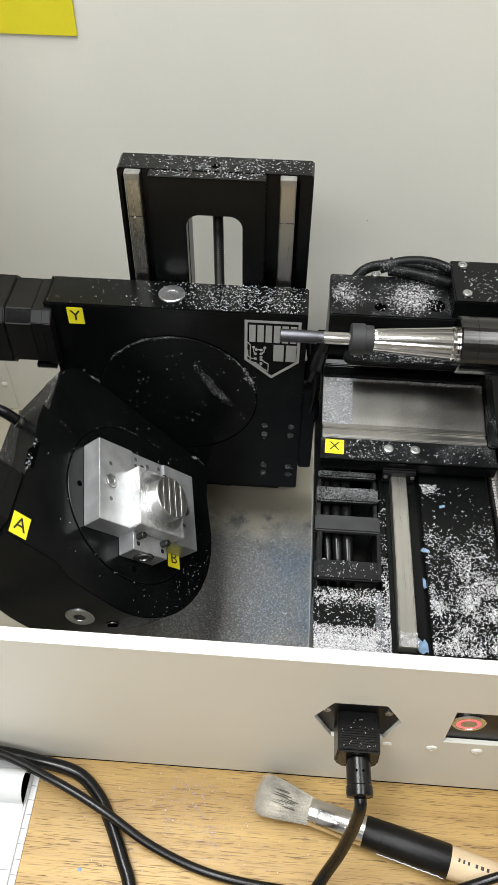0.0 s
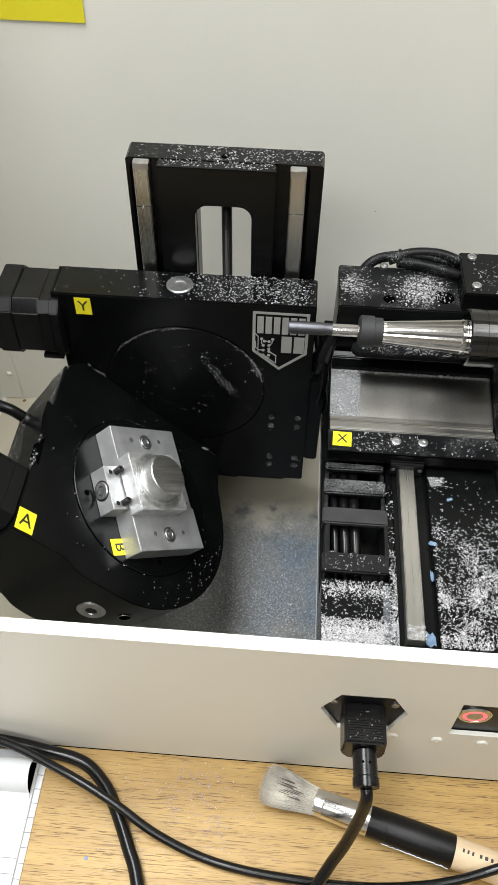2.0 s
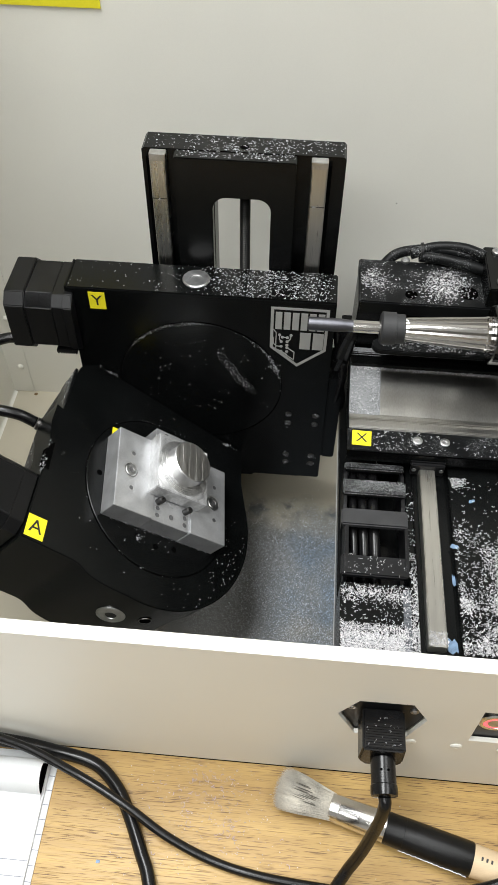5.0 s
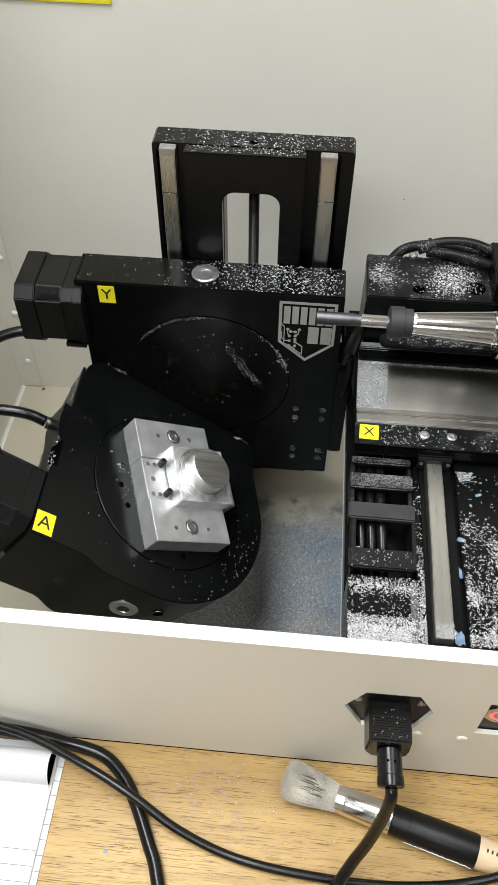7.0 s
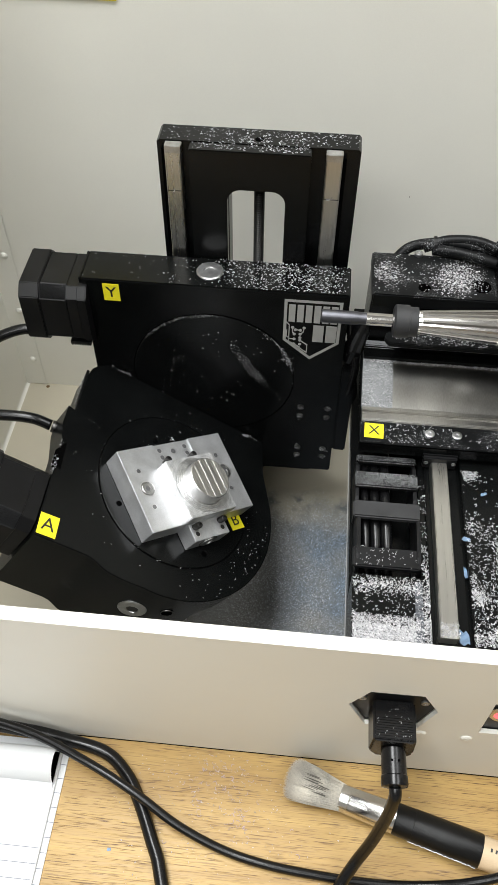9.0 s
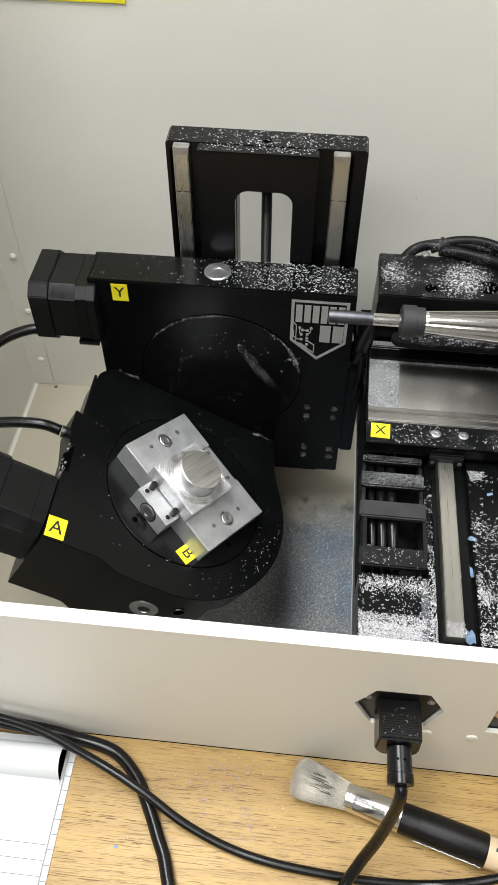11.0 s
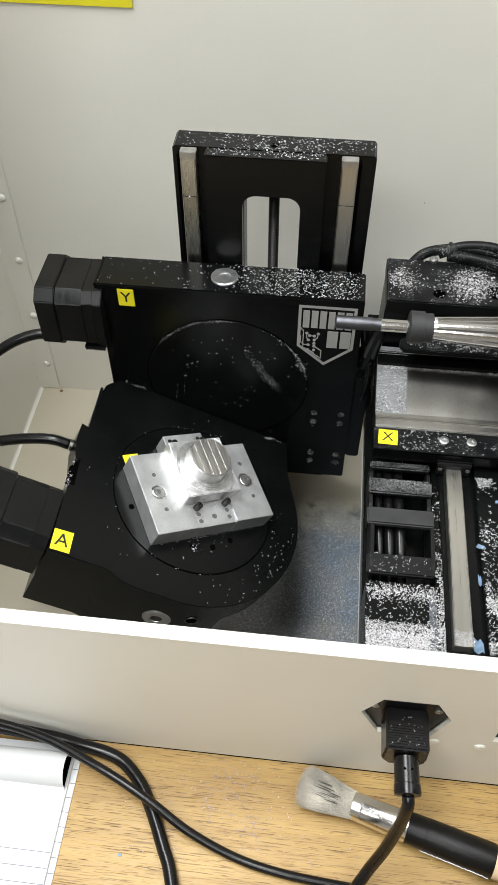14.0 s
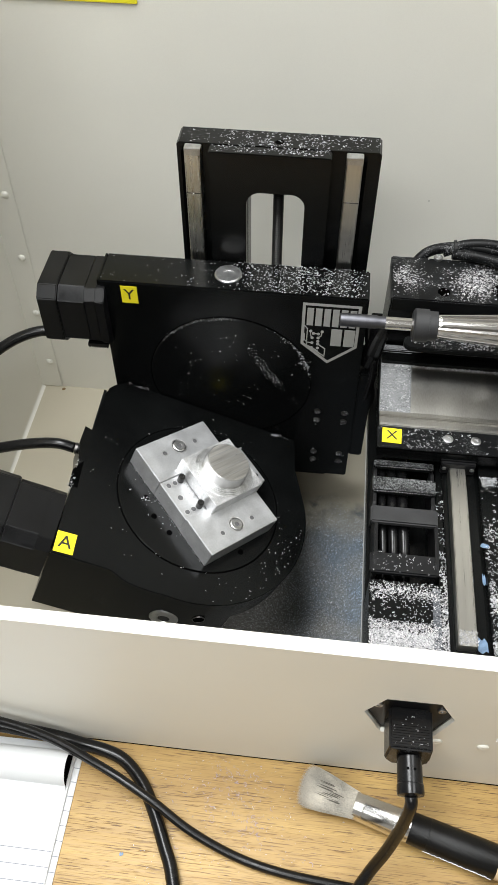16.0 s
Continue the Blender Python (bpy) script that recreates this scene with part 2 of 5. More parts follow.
    spot.inputs["Scale"].default_value, spot.inputs["Detail"].default_value = 75, 7
    l.new(tc.outputs["Object"], spot.inputs["Vector"])
    sr = n.new("ShaderNodeMapRange")
    sr.inputs[1].default_value, sr.inputs[2].default_value, sr.inputs[4].default_value = 0.46, 0.62, 0.75
    l.new(spot.outputs["Fac"], sr.inputs[0])
    both = n.new("ShaderNodeMath")
    both.operation = "MULTIPLY"
    near = n.new("ShaderNodeMath")
    near.operation = "MULTIPLY"
    l.new(rim.outputs[0], near.inputs[0])
    l.new(xr.outputs[0], near.inputs[1])
    l.new(near.outputs[0], both.inputs[0])
    l.new(sr.outputs[0], both.inputs[1])
    oil = n.new("ShaderNodeMix")
    oil.data_type = "RGBA"
    oil.inputs["B"].default_value = (0.045, 0.062, 0.085, 1)
    l.new(both.outputs[0], oil.inputs["Factor"])
    l.new(mx.outputs["Result"], oil.inputs["A"])
    l.new(oil.outputs["Result"], b.inputs["Base Color"])
    return m


def dusted(name, amount, upward=True, fineness=3800):
    """Black metal with a scatter of fine bright dust, which lies on upward faces unless told otherwise."""
    m = material(name, (0.004, 0.0043, 0.0045), 0.40, 0.0, 0.12, 0.3, 40, 2500, 0.15, 0.0001)
    n, l = m.node_tree.nodes, m.node_tree.links
    b = n["Principled BSDF"]
    tc = n.new("ShaderNodeTexCoord")
    sp = n.new("ShaderNodeTexVoronoi")
    sp.inputs["Scale"].default_value = fineness
    l.new(tc.outputs["Object"], sp.inputs["Vector"])
    sx = n.new("ShaderNodeSeparateColor")
    l.new(sp.outputs["Color"], sx.inputs[0])
    blot = n.new("ShaderNodeTexNoise")
    blot.inputs["Scale"].default_value, blot.inputs["Detail"].default_value = 70, 6
    l.new(tc.outputs["Object"], blot.inputs["Vector"])
    ad = n.new("ShaderNodeMath")
    ad.operation = "MULTIPLY_ADD"
    ad.inputs[1].default_value = 1.0
    l.new(blot.outputs["Fac"], ad.inputs[0])
    l.new(sx.outputs[0], ad.inputs[2])
    st = n.new("ShaderNodeMapRange")
    st.inputs[1].default_value, st.inputs[2].default_value = 1.5 - amount, 1.7 - amount
    l.new(ad.outputs[0], st.inputs[0])
    got = st.outputs[0]
    if upward:
        sep = n.new("ShaderNodeSeparateXYZ")
        l.new(tc.outputs["Normal"], sep.inputs[0])
        lim = n.new("ShaderNodeMapRange")
        lim.inputs[1].default_value, lim.inputs[2].default_value = 0.5, 0.85
        l.new(sep.outputs["Z"], lim.inputs[0])
        mul = n.new("ShaderNodeMath")
        mul.operation = "MULTIPLY"
        l.new(got, mul.inputs[0])
        l.new(lim.outputs[0], mul.inputs[1])
        got = mul.outputs[0]
    mx = n.new("ShaderNodeMix")
    mx.data_type = "RGBA"
    old = b.inputs["Base Color"].links[0].from_socket
    l.new(got, mx.inputs["Factor"])
    l.new(old, mx.inputs["A"])
    mx.inputs["B"].default_value = (0.24, 0.245, 0.25, 1)
    l.new(mx.outputs["Result"], b.inputs["Base Color"])
    return m


OAK, FLOORMAT = oak(), dusty_floor()
DUSTY = dusted("black_aluminium_with_dust", 0.08)
MIDDUSTY = dusted("grey_plastic_under_dust", 0.32)
VERYDUSTY = dusted("black_aluminium_thick_dust", 0.95)
SIDEDUST = dusted("black_aluminium_side_dust", 0.08, False, 2200)


# ---- mesh helpers ----
def link(bm, name, mat, parent=None, label="", smooth=False, kind=""):
    bmesh.ops.recalc_face_normals(bm, faces=bm.faces)
    me = bpy.data.meshes.new(name)
    bm.to_mesh(me)
    bm.free()
    for p in me.polygons:
        p.use_smooth = smooth
    me.materials.append(mat)
    ob = new(name, me)
    if parent:
        ob.parent = parent
    return tagged(ob, label, kind=kind)


def part(name, bm, mat, parent, label="", smooth=False):
    return link(bm, name, mat, parent, label, smooth)


def thing(name, label, category, group="", kind="", m=None):
    ob = new(name)
    ob.empty_display_size = 0.01
    if m:
        ob.matrix_world = m
    return tagged(ob, label, category, group, kind)


def bevel(bm, width, seg=2, angle=0.5):
    edges = [e for e in bm.edges if len(e.link_faces) == 2 and e.calc_face_angle() > angle]
    if width > 0 and edges:
        bmesh.ops.bevel(bm, geom=edges, offset=width, segments=seg, affect="EDGES", clamp_overlap=True)
    return bm


def box(x0, x1, y0, y1, z0, z1, w=0.0006, bm=None):
    b = bmesh.new()
    bmesh.ops.create_cube(b, size=1)
    for v in b.verts:
        v.co = Vector(((x0 + x1) / 2 + v.co.x * (x1 - x0), (y0 + y1) / 2 + v.co.y * (y1 - y0), (z0 + z1) / 2 + v.co.z * (z1 - z0)))
    bevel(b, w)
    return merge(bm, b) if bm else b


def merge(bm, other):
    me = bpy.data.meshes.new("tmp")
    other.to_mesh(me)
    other.free()
    bm.from_mesh(me)
    bpy.data.meshes.remove(me)
    return bm


def prism(points, z0, z1, m=None, w=0.0006, bm=None):
    """A flat outline drawn out from z0 to z1, then moved by m."""
    b = bmesh.new()
    low = [b.verts.new((x, y, z0)) for x, y in points]
    top = [b.verts.new((x, y, z1)) for x, y in points]
    b.faces.new(low[::-1]), b.faces.new(top)
    for i in range(len(points)):
        j = (i + 1) % len(points)
        b.faces.new((low[i], low[j], top[j], top[i]))
    bmesh.ops.recalc_face_normals(b, faces=b.faces)
    bevel(b, w, 2, 0.6)
    if m:
        bmesh.ops.transform(b, matrix=m, verts=b.verts)
    return merge(bm, b) if bm else b


def lathe(p, axis, profile, seg=32, bm=None):
    """Rings of (distance along axis, radius) from the point p."""
    b = bmesh.new()
    axis = Vector(axis).normalized()
    side = axis.orthogonal().normalized()
    up = axis.cross(side)
    rings = []
    for d, r in profile:
        rings.append([b.verts.new(Vector(p) + axis * d + (side * math.cos(a) + up * math.sin(a)) * max(r, 1e-5)) for a in [2 * math.pi * k / seg for k in range(seg)]])
    for r0, r1 in zip(rings, rings[1:]):
        for k in range(seg):
            b.faces.new((r0[k], r0[(k + 1) % seg], r1[(k + 1) % seg], r1[k]))
    b.faces.new(rings[0][::-1]), b.faces.new(rings[-1])
    bmesh.ops.recalc_face_normals(b, faces=b.faces)
    return merge(bm, b) if bm else b


def autosmooth(ob, angle=0.6):
    for p in ob.data.polygons:
        p.use_smooth = True
    ob.data.set_sharp_from_angle(angle=angle)
    return ob


def spline(points, steps=8):
    pts = [Vector(p) for p in points]
    pts = [pts[0] * 2 - pts[1]] + pts + [pts[-1] * 2 - pts[-2]]
    out = []
    for i in range(1, len(pts) - 2):
        a, b, c, d = pts[i - 1:i + 3]
        for k in range(steps):
            t = k / steps
            out.append(0.5 * (2 * b + (c - a) * t + (2 * a - 5 * b + 4 * c - d) * t * t + (3 * b - a - 3 * c + d) * t ** 3))
    return out + [pts[-2]]


def tube(points, radius, seg=12, steps=8, bm=None):
    path = spline(points, steps)
    b = bmesh.new()
    rings, side = [], None
    for i, p in enumerate(path):
        d = (path[min(i + 1, len(path) - 1)] - path[max(i - 1, 0)]).normalized()
        side = (side - d * side.dot(d)).normalized() if side else d.orthogonal().normalized()
        up = d.cross(side)
        rings.append([b.verts.new(p + (side * math.cos(a) + up * math.sin(a)) * radius) for a in [2 * math.pi * k / seg for k in range(seg)]])
    for r0, r1 in zip(rings, rings[1:]):
        for k in range(seg):
            b.faces.new((r0[k], r0[(k + 1) % seg], r1[(k + 1) % seg], r1[k]))
    b.faces.new(rings[0][::-1]), b.faces.new(rings[-1])
    return merge(bm, b) if bm else b


def arc(cx, cy, r, a0, a1, n):
    return [(cx + r * math.cos(radians(a0 + (a1 - a0) * k / n)), cy + r * math.sin(radians(a0 + (a1 - a0) * k / n))) for k in range(n + 1)]


def letter(char, size, m, mat, parent, name="letter"):
    cu = bpy.data.curves.new("letter", "FONT")
    cu.body, cu.size, cu.extrude, cu.align_x, cu.align_y, cu.resolution_u = char, size, 0.00008, "CENTER", "CENTER", 4
    tmp = bpy.data.objects.new("tmp", cu)
    me = bpy.data.meshes.new_from_object(tmp)
    bpy.data.objects.remove(tmp)
    me.transform(m)
    me.materials.clear()
    me.materials.append(mat)
    ob = new(name, me)
    ob.parent = parent
    return ob


def socket_screw(p, axis, r, h, parent, name="screw", mat=None, label=""):
    """A cap screw with a rounded rim and a hexagon recess."""
    ob = part(name, lathe(p, axis, [(0, r), (h * 0.75, r), (h, r * 0.86), (h, r * 0.5), (h * 0.35, r * 0.48), (h * 0.35, 0)], 24), mat or SCREW, parent, label)
    return autosmooth(ob, 0.5)


def chip_field(name, label, count, place, seed, mat=None, size=(0.0007, 0.0016), parent=None):
    """Loose curled chips; place(rng) gives a point and the surface normal, or None."""
    rng = random.Random(seed)
    verts, faces = [], []
    tries = 0
    made = 0
    while made < count and tries < count * 30:
        tries += 1
        got = place(rng)
        if not got:
            continue
        made += 1
        p, up = Vector(got[0]), Vector(got[1])
        side = up.orthogonal().normalized()
        side = Matrix.Rotation(rng.uniform(0, 6.283), 3, up) @ side
        fwd = up.cross(side)
        r = rng.uniform(*size) * 0.66
        span = rng.uniform(0.8, 3.6)
        wide = min(r * 0.36, rng.uniform(0.00009, 0.00019))
        lift = rng.uniform(0.0, 0.6) * r
        tilt = rng.uniform(-0.5, 0.5)
        base = len(verts)
        n = 6
        for k in range(n):
            a = span * k / (n - 1)
            c = side * (math.cos(a) * r) + fwd * (math.sin(a) * r)
            hgt = 0.00025 + lift * k / n
            o = p + c + up * hgt
            rad = c.normalized()
            for q in (rad * wide + up * (wide * tilt), up * wide * 0.7, rad * -wide - up * (wide * tilt)):
                verts.append(tuple(o + q))
        for k in range(n - 1):
            for q in range(3):
                a0, a1 = base + k * 3 + q, base + k * 3 + (q + 1) % 3
                faces.append((a0, a1, a1 + 3, a0 + 3))
    me = bpy.data.meshes.new(name)
    me.from_pydata(verts, [], faces)
    me.materials.append(mat or BARE)
    ob = new(name, me)
    if parent:
        ob.parent = parent
        return tagged(ob, label, kind="stuff")
    return tagged(ob, label, "metal chips", kind="stuff")


def blotches(rng_seed, n, x0, x1, y0, y1, r0, r1):
    rng = random.Random(rng_seed)
    return [(rng.uniform(x0, x1), rng.uniform(y0, y1), rng.uniform(r0, r1)) for _ in range(n)]


# ---- desk and room ----
ROOM_FLOOR = -0.75
desk = thing("desk", "light oak veneer desk with fine grain", "desk")
part("desk_top", box(-0.9, 0.9, -0.42, 0.45, -0.03, 0.0, 0.002), OAK, desk, "oak veneer top")
for x in (-0.86, 0.84):
    part("leg_panel", box(x, x + 0.02, -0.38, 0.42, ROOM_FLOOR, -0.031, 0.001), OAK, desk)
link(box(-2.6, 2.6, -3.0, 1.6, ROOM_FLOOR - 0.1, ROOM_FLOOR, 0), "room_floor", material("grey_carpet", (0.16, 0.16, 0.165), 0.9, 0, 0.1, 0.2, 60, 700, 0.4, 0.002), None, "grey office carpet floor", kind="structure")["category"] = "floor"
link(box(-2.6, 2.6, -3.0, 1.6, 1.9, 2.0, 0), "ceiling", WALLPAINT, None, "plain white office ceiling", kind="structure")["category"] = "ceiling"
for nm, b in (("wall_north", (-2.6, 2.6, 1.6, 1.7)), ("wall_south", (-2.6, 2.6, -3.1, -3.0)), ("wall_west", (-2.7, -2.6, -3.0, 1.6)), ("wall_east", (2.6, 2.7, -3.0, 1.6))):
    link(box(*b, ROOM_FLOOR, 1.9, 0), nm, WALLPAINT, None, "plain off-white office wall", kind="structure")["category"] = "wall"

# ---- enclosure ----
RIM, BACK, LEFT, RIGHT, FLOOR = 0.170, 0.328, -0.306, 0.40, 0.006


XZ_AXES = Matrix(((1, 0, 0, 0), (0, 0, 1, 0), (0, 1, 0, 0), (0, 0, 0, 1)))  # outline in x, z; depth along y


def enclosure():
    en = thing("machine_enclosure", "off-white powder-coated sheet metal machine enclosure on desk", "enclosure", kind="structure")
    # front panel with a hexagonal and an oblong opening
    b = bmesh.new()
    loops = [[(LEFT, 0.0013), (RIGHT, 0.0013), (RIGHT, RIM + 0.003), (LEFT, RIM + 0.003)], HEX, [(0.0818, 0.0775), (0.150, 0.0775), (0.150, 0.1222), (0.0818, 0.1222)]]
    edges = []
    for lp in loops:
        vs = [b.verts.new((x, 0, z)) for x, z in lp]
        edges += [b.edges.new((vs[i], vs[(i + 1) % len(vs)])) for i in range(len(vs))]
    bmesh.ops.triangle_fill(b, edges=edges, use_beauty=True)
    got = bmesh.ops.extrude_face_region(b, geom=list(b.faces))
    bmesh.ops.translate(b, vec=(0, 0.003, 0), verts=[v for v in got["geom"] if isinstance(v, bmesh.types.BMVert)])
    part("front_panel", b, PAINT, en)
    part("top_lip", box(LEFT, RIGHT, 0.0031, 0.0085, RIM - 0.0001, RIM + 0.003, 0.0004), PAINT, en, "folded white top lip of the panel")
    part("inner_skin", box(LEFT, RIGHT, 0.0058, 0.0083, FLOOR, RIM - 0.0004, 0.0002), PAINT, en)
    # added black strip: paints the contact shadow between panel and desk
    part("contact_shade", box(LEFT, RIGHT, -0.0003, 0.0030, 0.0, 0.0012, 0.0002), GAPSHADE, en, "painted dark contact line under the panel")
    part("pin_hole", lathe((0.0245, BACK - 0.0001, 0.2345), (0, -1, 0), [(0, 0.0004), (0.0001, 0.0004)], 10), GAPSHADE, en)
    part("floor_pan", box(LEFT, RIGHT, 0.0085, BACK, FLOOR - 0.003, FLOOR, 0.0), FLOORMAT, en, "off-white floor pan under grey chip dust")
    part("back_panel", box(LEFT - 0.002, RIGHT + 0.002, BACK, BACK + 0.003, 0.0, 0.62, 0.0), PAINT, en)
    part("side_panel", box(LEFT - 0.003, LEFT, 0.0, BACK - 0.0002, 0.0, 0.62, 0.0), PAINT, en)
    part("side_panel", box(RIGHT, RIGHT + 0.003, 0.0, BACK - 0.0002, 0.0, 0.62, 0.0), PAINT, en)
    fold = [(LEFT, FLOOR), (LEFT + 0.003, FLOOR)] + [(LEFT + 0.003 - 0.003 * math.sin(radians(a)), FLOOR + 0.003 - 0.003 * math.cos(radians(a))) for a in range(10, 90, 10)] + [(LEFT, FLOOR + 0.003)]
    autosmooth(part("floor_fold", prism(fold, 0.0090, BACK - 0.0018, XZ_AXES, 0.0), PAINT, en, "rounded fold between floor and side"), 0.5)
    part("rust_spot", lathe((-0.2850, BACK - 0.004, FLOOR), (0, 0, 1), [(0, 0.0018), (0.0003, 0.0014), (0.0004, 0)], 12), RUST, en, "small brown rust spot")
    # corner strip with its rivets, and the folded skirt along the floor
    part("corner_strip", box(LEFT - 0.001, -0.2868, BACK - 0.0016, BACK - 0.0002, FLOOR + 0.0005, 0.62, 0.0004), PAINT, en)
    for k in range(8):
        part("rivet", lathe((-0.2934, BACK - 0.0016, 0.0398 + k * 0.0592), (0, -1, 0), [(0, 0.0032), (0.0008, 0.003), (0.0018, 0.0016), (0.002, 0)], 16), PAINT, en, smooth=True)
    for x, z in ((0.0479, 0.0676), (0.0765, 0.0666), (0.1049, 0.0666), (0.1335, 0.0666)):
        part("rivet", lathe((x, 0, z), (0, -1, 0), [(0, 0.0038), (0.0006, 0.0036), (0.0014, 0.0024), (0.0012, 0.0012), (0.0006, 0)], 20), PAINT, en, smooth=True)
    return en


HEX = [(-0.0003, 0.1022), (0.0105, 0.1232), (0.0415, 0.1236), (0.0525, 0.1025), (0.0447, 0.0750), (0.0125, 0.0735)]
enclosure()

note = link(box(-0.262, -0.1755, BACK - 0.0012, BACK - 0.0004, 0.3605, 0.45, 0.0), "sticky_note", NOTE, None, "bright yellow paper note on the back panel")
note["category"] = "note"


def power_inlet():
    inlet = thing("power_inlet", "black moulded mains inlet in the front panel", "power inlet")
    b = prism([(x * 1.0, z) for x, z in HEX], 0, 0.0018, Matrix(((1, 0, 0, 0), (0, 0, 1, 0.0036), (0, 1, 0, 0), (0, 0, 0, 1))), 0.0003)
    part("flange", b, PLASTIC, inlet)
    for x in (0.0075, 0.0445):
        socket_screw((x, 0.0036, 0.107), (0, -1, 0), 0.0026, 0.0013, inlet)
    part("mark_ring", lathe((0.031, 0.0036, 0.1165), (0, -1, 0), [(0, 0.0016), (0.0002, 0.0016), (0.0002, 0.0012), (0.0001, 0.0012)], 20), LOGO, inlet)
    plug = thing("mains_cable", "black moulded mains plug and flexible power cord", "power cord")
    body = [(0.0130, 0.088), (0.0138, 0.1075), (0.0385, 0.1075), (0.0393, 0.088), (0.035, 0.082), (0.0175, 0.082)]
    X = Matrix(((1, 0, 0, 0), (0, 0, -1, 0), (0, 1, 0, 0), (0, 0, 0, 1)))
    part("plug", prism(body, -0.003, 0.0215, X, 0.0012), RUBBER, plug)
    for k in range(9):
        part("grip_ridge", box(0.0155, 0.0368, -0.0200 + k * 0.0015, -0.0194 + k * 0.0015, 0.1073, 0.1079, 0.0001), RUBBER, plug)
    sleeve = part("strain_relief", lathe((0.0268, -0.0213, 0.0945), (0.05, -1, -0.12), [(0, 0.0072), (0.0145, 0.0073), (0.0150, 0.0077), (0.0190, 0.0079), (0.0206, 0.0076), (0.0212, 0.0048)], 28), RUBBER, plug)
    for x in (0.0252, 0.0292):
        # black dots paint the dark of the relief holes
        part("relief_slot", lathe((x, -0.0296, 0.1006), (0.05, -0.12, 1), [(0, 0.0007), (0.0003, 0.0007)], 10), GAPSHADE, plug)
    autosmooth(sleeve)
    part("cord", tube([(0.0280, -0.0415, 0.0918), (0.0284, -0.0465, 0.0870), (0.026, -0.0525, 0.066), (0.0205, -0.060, 0.042), (0.0125, -0.0685, 0.022), (0.002, -0.084, 0.0085), (-0.012, -0.115, 0.0044), (-0.03, -0.18, 0.0044), (-0.03, -0.30, 0.0044), (0.0, -0.41, 0.0044)], 0.0037, 14), RUBBER, plug, smooth=True)


power_inlet()


def power_switch():
    sw = thing("power_switch", "round steel push button with a red glowing ring", "push button")
    part("plate", box(0.078, 0.155, 0.0036, 0.0056, 0.073, 0.126, 0.0003), PLASTIC, sw, "glossy black plate")
    c = (0.0925, 0.0036, 0.1035)
    autosmooth(part("bezel", lathe(c, (0, -1, 0), [(0, 0.0104), (0.0016, 0.0104), (0.0024, 0.0094), (0.0024, 0.0074), (0.0016, 0.007)], 40), FERRULE, sw, "polished steel bezel"))
    part("light_ring", lathe(c, (0, -1, 0), [(0.0015, 0.0071), (0.0021, 0.0071), (0.0021, 0.0052), (0.0015, 0.005)], 40), LED, sw, "red glowing ring")
    part("button_face", lathe(c, (0, -1, 0), [(0.0012, 0.0051), (0.0023, 0.005), (0.0025, 0.004), (0.0025, 0)], 32), SCREW, sw)


power_switch()

# ---- mill: column and vertical carriage ----
PLATE_Y, PLATE_TOP, PLATE_LOW = 0.194, 0.251, 0.077
COL_X0, COL_X1, COL_Y0, COL_Y1, COL_TOP = -0.137, -0.0195, 0.227, 0.2475, 0.3260
AXIS = Vector((-0.105, 0.0, 0.164))
DISC_X, DISC_Z = -0.1035, 0.1738  # middle of the round cover on the carriage
XZ = XZ_AXES

column = thing("machine_column", "black anodised aluminium mill column with two steel rails", "machine column")
cb = bmesh.new()
loops = [[(COL_X0 + 0.002, 0.04), (COL_X1 - 0.002, 0.04), (COL_X1, 0.042), (COL_X1, COL_TOP - 0.0015), (COL_X1 - 0.0015, COL_TOP), (COL_X0 + 0.0015, COL_TOP), (COL_X0, COL_TOP - 0.0015), (COL_X0, 0.042)],
         [(-0.0955, 0.12), (-0.0615, 0.12)] + arc(-0.0695, 0.2925, 0.008, 0, 90, 8) + arc(-0.0875, 0.2925, 0.008, 90, 180, 8)]
ce = []
for lp in loops:
    vs = [cb.verts.new((x, COL_Y0 + 0.004, z)) for x, z in lp]
    ce += [cb.edges.new((vs[i], vs[(i + 1) % len(vs)])) for i in range(len(vs))]
bmesh.ops.triangle_fill(cb, edges=ce, use_beauty=True)
got = bmesh.ops.extrude_face_region(cb, geom=list(cb.faces))
bmesh.ops.translate(cb, vec=(0, COL_Y1 - COL_Y0 - 0.004, 0), verts=[v for v in got["geom"] if isinstance(v, bmesh.types.BMVert)])
part("back_plate", cb, BLACK, column)
part("foot", box(COL_X0 + 0.01, COL_X1 - 0.01, COL_Y1 + 0.0005, 0.31, FLOOR, 0.07, 0.001), BLACK, column)
part("centre_rib", prism([(-0.1175, 0.30), (-0.1175, COL_TOP - 0.0004), (-0.0475, COL_TOP - 0.0004), (-0.0475, 0.30), (-0.0475, 0.05), (-0.0612, 0.05)] + arc(-0.0695, 0.2925, 0.0083, 0, 90, 8) + arc(-0.0875, 0.2925, 0.0083, 90, 180, 8) + [(-0.0958, 0.05), (-0.1175, 0.05)], COL_Y0 - 0.0046, COL_Y0 + 0.0039, XZ, 0.0005), BLACK, column)
